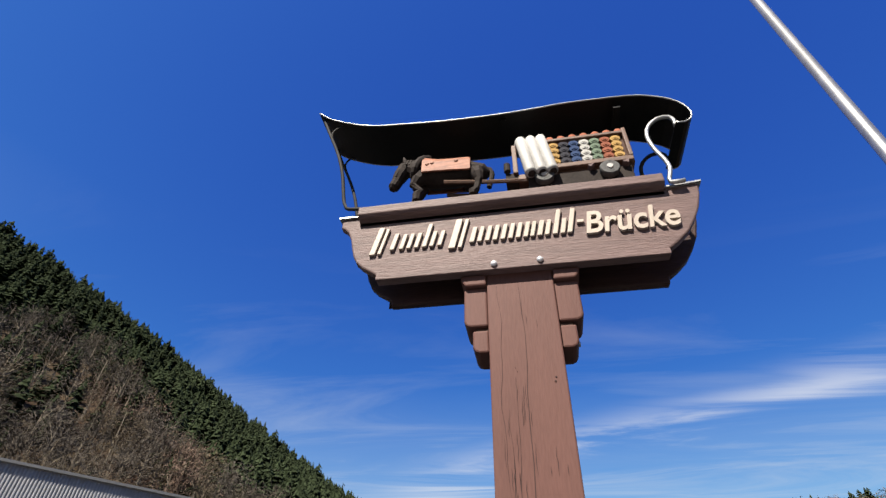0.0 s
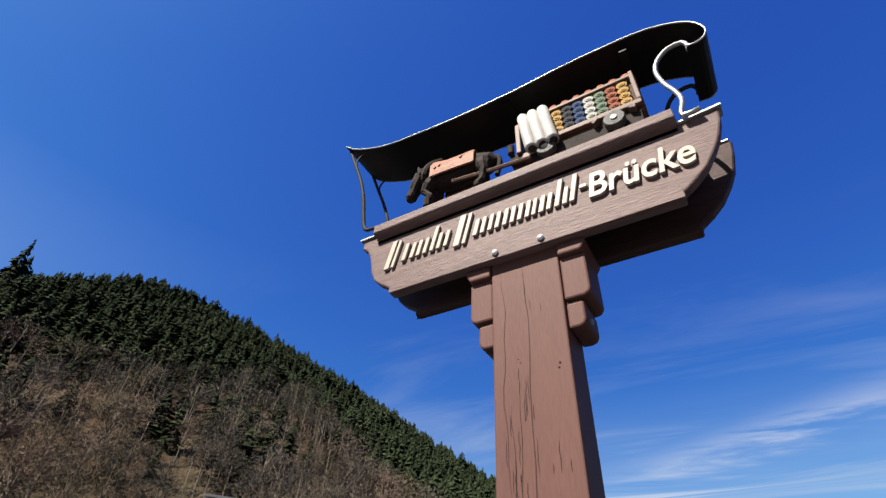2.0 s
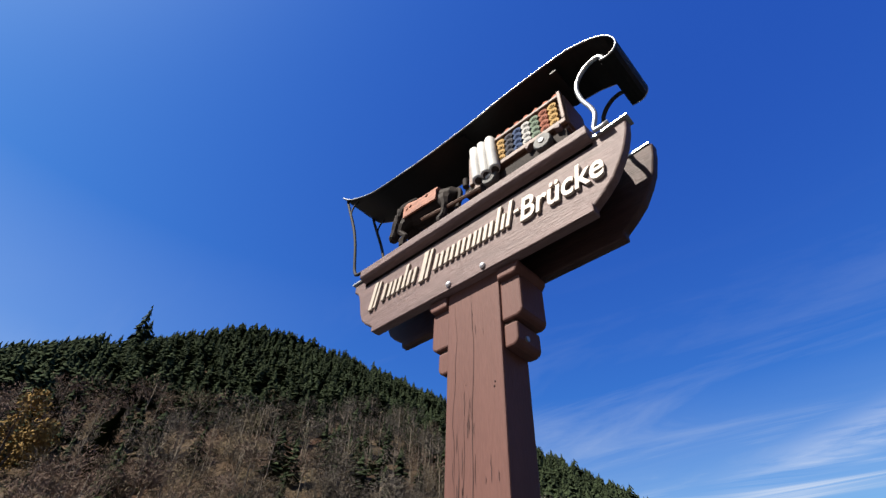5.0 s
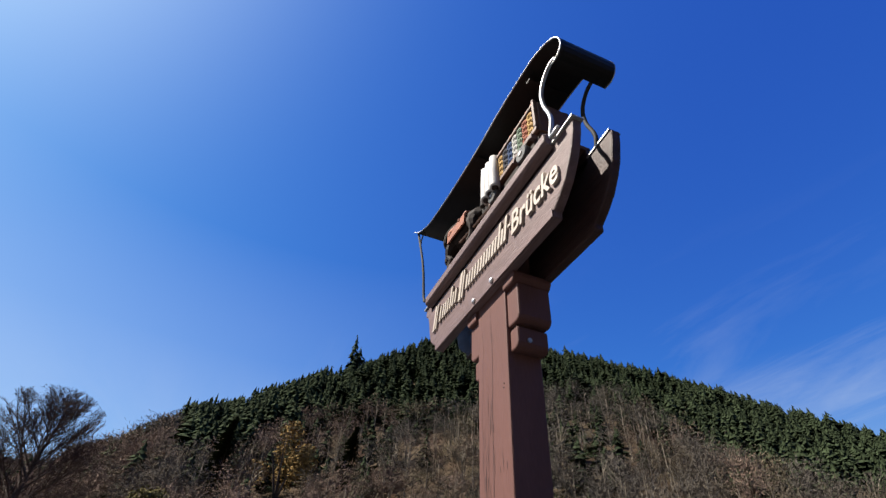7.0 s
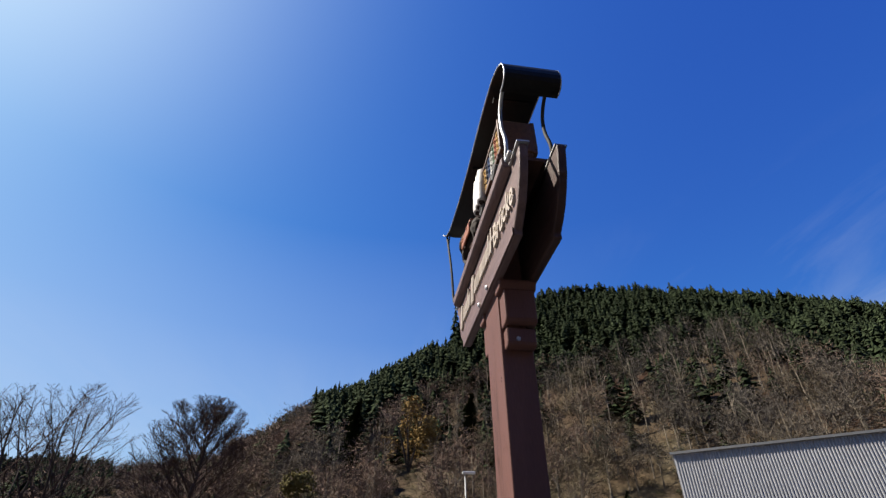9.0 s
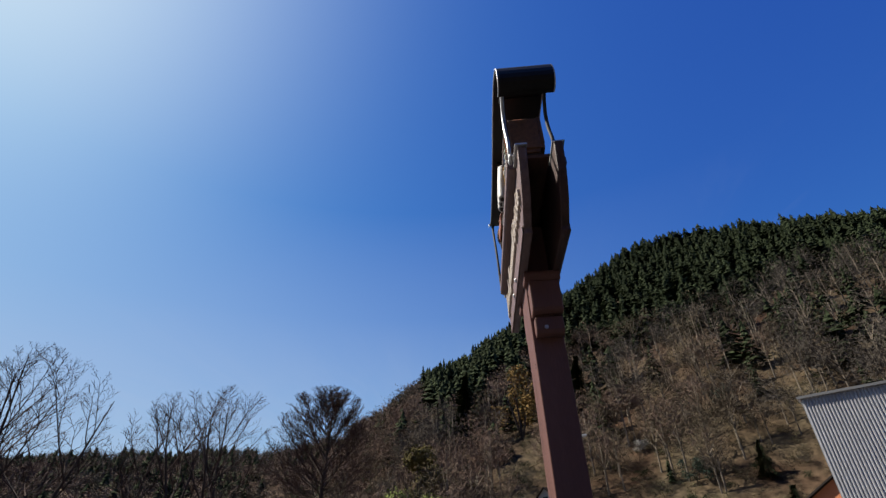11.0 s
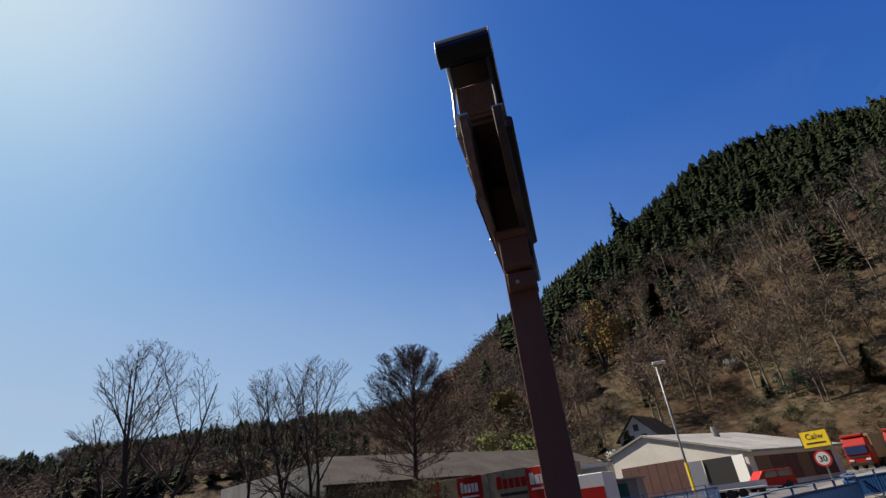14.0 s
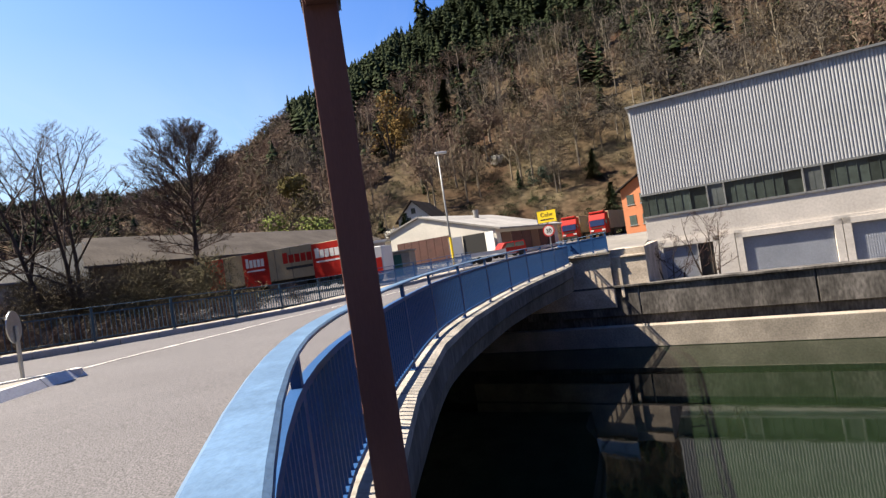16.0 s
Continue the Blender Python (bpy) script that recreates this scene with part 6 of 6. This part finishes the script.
# ---- single trees by the river ----
def bare_tree(at, height, seed, wide=0.3, stems=1, low=0.18, thin=0.010, limbs_per=26, lean=(0.0, 1.2), label="leafless broadleaf tree with fine spreading twigs"):
    """A leafless tree: stems carry limbs that reach out to the crown's outline and divide into ever finer twigs.
    lean: how steeply the lowest and the highest limbs rise, in radians."""
    r = random.Random(seed)
    t = thing("tree", label, "tree", at, group="trees by the river")
    wood, twigs = Geo(), Geo()
    mid = Vector((0, 0, height * (0.645 if stems == 1 else 0.62)))
    half = Vector((height * wide, height * wide, height * (0.365 if stems == 1 else 0.38)))

    def outline(p):
        q = p - mid
        bumpy = (0.05 if stems == 1 else 0.22) * noise.noise(p * (5.0 / height) + Vector((seed, 0, 0)))
        return (q.x / half.x) ** 2 + (q.y / half.y) ** 2 + abs(q.z / half.z) ** (2.0 if q.z > 0 else 3.4) - 1.0 - bumpy

    def reach(p, d, most):
        """How far one can go from p along d before the crown ends."""
        far = 0.0
        for i in range(1, 19):
            if outline(p + d * (most * i / 18)) < 0:
                far = most * i / 18
        return far

    def bow(p, d, length, rise, n, wild=0.12):
        pts, dd, q = [p], d.copy(), p
        for i in range(n):
            dd = (dd + Vector((r.uniform(-1, 1) * wild, r.uniform(-1, 1) * wild, rise + r.uniform(-0.06, 0.06)))).normalized()
            q = q + dd * (length / n)
            pts.append(q)
        return pts

    def fork(pts, rad, level, length):
        n = (0, 11, 7, 5)[level] if stems == 1 else (0, 7, 5, 3)[level]
        m = len(pts) - 1
        for i in range(n):
            s = (0.22 if level == 1 else 0.15) + (0.98 - 0.2) * (i + r.uniform(0.2, 0.8)) / n
            j = min(m - 1, int(s * m))
            base = pts[j].lerp(pts[j + 1], s * m - j)
            d0 = (pts[j + 1] - pts[j]).normalized()
            side = d0.cross(Vector((0, 0, 1)))
            side = side.normalized() if side.length > 0.05 else d0.orthogonal().normalized()
            side.rotate(Matrix.Rotation(r.uniform(-0.9, 0.9) + (math.pi if i % 2 else 0.0), 3, d0))
            ang = r.uniform(0.55, 0.95)
            d = (d0 * math.cos(ang) + side * math.sin(ang) + Vector((0, 0, 0.12))).normalized()
            want = length * r.uniform(0.34, 0.55) * (1.15 - 0.55 * s)
            go = min(want, max(reach(base, d, want), 0.3 * want))
            if go < 0.12:
                continue
            rr = max(thin, rad * (0.55 - 0.2 * s))
            sub = bow(base, d, go, 0.05, 3 if level < 3 else 2)
            radii = [rr + (thin * 0.7 - rr) * k / (len(sub) - 1) for k in range(len(sub))]
            twigs.tube(sub, radii, 4 if level == 1 else 3, cap=False)
            if level < 3:
                fork(sub, rr, level + 1, go)

    for s in range(stems):
        a = 6.283 * s / stems + seed
        c = 0.0 if stems == 1 else r.uniform(0.12, 0.26)
        d = Vector((math.cos(a) * c, math.sin(a) * c, 1)).normalized()
        foot = Vector((math.cos(a) * 0.3, math.sin(a) * 0.3, -0.6)) if stems > 1 else Vector((0, 0, -0.6))
        tall = height * (0.93 if stems == 1 else r.uniform(0.8, 0.95)) + 0.6
        trunk = bow(foot, d, tall, 0.04, 12, 0.025) if stems == 1 else bow(foot, d, tall, 0.03, 10, 0.07)
        r0 = height * (0.021 if stems == 1 else 0.013)
        m = len(trunk) - 1
        tr = [r0 * (1 - 0.93 * (k / m) ** 0.9) + thin for k in range(m + 1)]
        wood.tube(trunk, tr, 9, cap=False)
        count = limbs_per if stems == 1 else limbs_per // 2
        for i in range(count):
            u = low + (0.97 - low) * (i + r.uniform(0, 0.8)) / count
            j = min(m - 1, int(u * m))
            base = trunk[j].lerp(trunk[j + 1], u * m - j)
            az = i * 2.4 + seed + r.uniform(-0.3, 0.3)
            w = (u - low) / (0.97 - low)
            rise = lean[0] + (lean[1] - lean[0]) * w + r.uniform(-0.12, 0.12)
            d = Vector((math.cos(az) * math.cos(rise), math.sin(az) * math.cos(rise), math.sin(rise)))
            go = reach(base, d, height * 0.6) * (r.uniform(0.95, 1.03) if stems == 1 else r.uniform(0.86, 1.02))
            if go < 0.4:
                go = height * 0.06
            rr = max(thin, min(tr[j] * 0.6, 0.011 * go + thin))
            line = bow(base, d, go, (0.035 if w > 0.3 else -0.03 + 0.1 * w), 7)
            (twigs if rr < 0.05 else wood).tube(line, [rr + (thin - rr) * k / 7 for k in range(8)], 5, cap=False)
            fork(line, rr, 1, go)
    part("trunk", wood, M_BARK, t)
    part("crown", twigs, M_TWIG, t, "fine bare twigs")
    return t


bare_tree(Vector((-40.0, -13.3, 0.3)), 15.2, 3, 0.32, 1, 0.24, 0.009, 54, (0.22, 1.2), "tall leafless lime tree with rounded crown")
bare_tree(Vector((-26.2, -15.6, -0.6)), 12.2, 5, 0.36, 3, 0.34, 0.007, 16, (0.75, 1.25))
bare_tree(Vector((-26.8, -19.0, -0.6)), 11.6, 8, 0.34, 2, 0.34, 0.007, 18, (0.7, 1.25))
bare_tree(Vector((-23.5, -24.8, -0.6)), 14.2, 9, 0.32, 3, 0.36, 0.008, 18, (0.7, 1.25))
bare_tree(Vector((-28, -29.5, -0.4)), 12.0, 12, 0.3, 2, 0.34, 0.010, 16, (0.6, 1.2))
bare_tree(Vector((-11.4, -28.6, 0)), 12.5, 14, 0.38, 3, 0.3, 0.009, 16, (0.6, 1.2))
bare_tree(Vector((-23.0, 19.2, YARD_Z)), 4.6, 31, 0.5, 3, 0.2, 0.006, 8, (0.6, 1.2), "small leafless shrub before the works hall")
bare_tree(Vector((-24.2, 17.5, YARD_Z)), 3.4, 33, 0.5, 3, 0.2, 0.006, 8, (0.6, 1.2), "small leafless shrub before the works hall")


# dark fir beside the orange house and shrubs on the slope
def fir(at, height, seed, label="dense dark green fir"):
    t = thing("fir", label, "tree", at)
    g = Geo()
    g.tube([(0, 0, -0.3), (0, 0, height * 0.8)], [height * 0.02, 0.02], 6)
    part("trunk", g, M_BARK, t)
    r = np.random.default_rng(seed)
    g = Geo()
    for i in range(1500):
        z = r.uniform(0.06, 1.0) ** 1.1
        a = r.uniform(0, 6.283)
        q = (1 - z) ** 0.8 * 0.3 * r.uniform(0.5, 1.1) * (1 + 0.35 * math.sin(a * 3 + z * 17))
        c = Vector((q * math.cos(a), q * math.sin(a), z)) * height
        d = Vector((math.cos(a), math.sin(a), -0.25)) * height * 0.05
        s = Vector((-math.sin(a), math.cos(a), 0.3)) * height * 0.018
        g.add([c - d - s, c - d + s, c + d], [(0, 1, 2)])
    part("crown", g, M_CONIFER, t)
    return t


fir(Vector((-85.5, 47.4, ground_z(-85.5, 47.4))), 10.0, 5)
fir(Vector((-66.0, 6.2, 0.5)), 7.5, 6)


# single shrubs and crowns of other colours on the slope
def on_slope(az, el):
    """The point of the slope that stands at this height angle above the bridge."""
    r = 92.0
    while r < 330:
        x, y = r * math.cos(radians(az)), r * math.sin(radians(az))
        if ground_z(x, y) - 1.7 > r * math.tan(radians(el)):
            break
        r += 1.5
    return Vector((x, y, ground_z(x, y)))


def leafy_shrub(at, height, width, material, seed, label, category="shrub"):
    t = thing("shrub", label, category, at)
    r = np.random.default_rng(seed)
    g = Geo()
    for i in range(4):
        a = i * 1.7 + seed
        g.tube([(0, 0, -0.4), (width * 0.12 * math.cos(a), width * 0.12 * math.sin(a), height * 0.35), (width * 0.3 * math.cos(a), width * 0.3 * math.sin(a), height * 0.75)], [height * 0.02, height * 0.012, 0.01], 5)
    part("stem", g, M_BARK, t)
    g = Geo()
    lumps = [Vector((r.normal() * width * 0.2, r.normal() * width * 0.2, height * r.uniform(0.3, 0.85))) for i in range(9)]
    leaf = 0.035 if height < 10 else 0.02
    for i in range(1100 if height < 10 else 2800):
        d = Vector(r.normal(size=3)).normalized()
        c = lumps[i % 9] + d * width * 0.2 * r.uniform(0.6, 1.1)
        e = Vector(r.normal(size=3)).normalized() * height * leaf
        s = d.cross(e).normalized() * height * leaf * 0.6
        g.add([c - e, c + s, c + e, c - s], [(0, 1, 2, 3)])
    part("foliage", g, material, t)
    return t


def at_foot(az, r):
    x, y = r * math.cos(radians(az)), r * math.sin(radians(az))
    return Vector((x, y, ground_z(x, y)))


leafy_shrub(at_foot(-175.1, 80), 12.5, 11.0, M_BUSH, 3, "fresh light green willow bush at the foot of the slope")
leafy_shrub(at_foot(-170.8, 88), 8.5, 6.0, M_BUSH, 4, "small fresh green bush behind the shed")
leafy_shrub(at_foot(178.0, 92), 8.0, 8.0, M_BLOSSOM, 5, "white blossoming blackthorn bush on the slope")
leafy_shrub(on_slope(175.2, 11.5), 24.0, 19.0, M_GOLD, 6, "yellow-brown crowned tree on the wooded slope", "tree")
leafy_shrub(at_foot(-173.0, 120), 20.0, 13.0, M_OLIVE, 11, "olive-green crowned tree at the foot of the slope", "tree")
leafy_shrub(on_slope(154.6, 11.8), 6.5, 6.5, M_JUNIPER, 12, "blue-green evergreen bush on the slope")
leafy_shrub(on_slope(158.6, 5.6), 5.0, 5.0, M_JUNIPER, 13, "blue-green evergreen bush on the open slope")
leafy_shrub(on_slope(163.0, 9.0), 3.4, 4.2, M_BLOSSOM, 7, "pale blossoming bush on the open slope")
fir(on_slope(-178.9, 11.0), 24.0, 21, "tall dark spruce among leafless trees")
fir(on_slope(168.0, 13.0), 20.0, 22, "tall dark spruce among leafless trees")
fir(on_slope(-172.9, 5.0), 7.5, 8)
fir(on_slope(-178.5, 6.0), 9.0, 9)
fir(on_slope(152.5, 5.5), 7.0, 10)
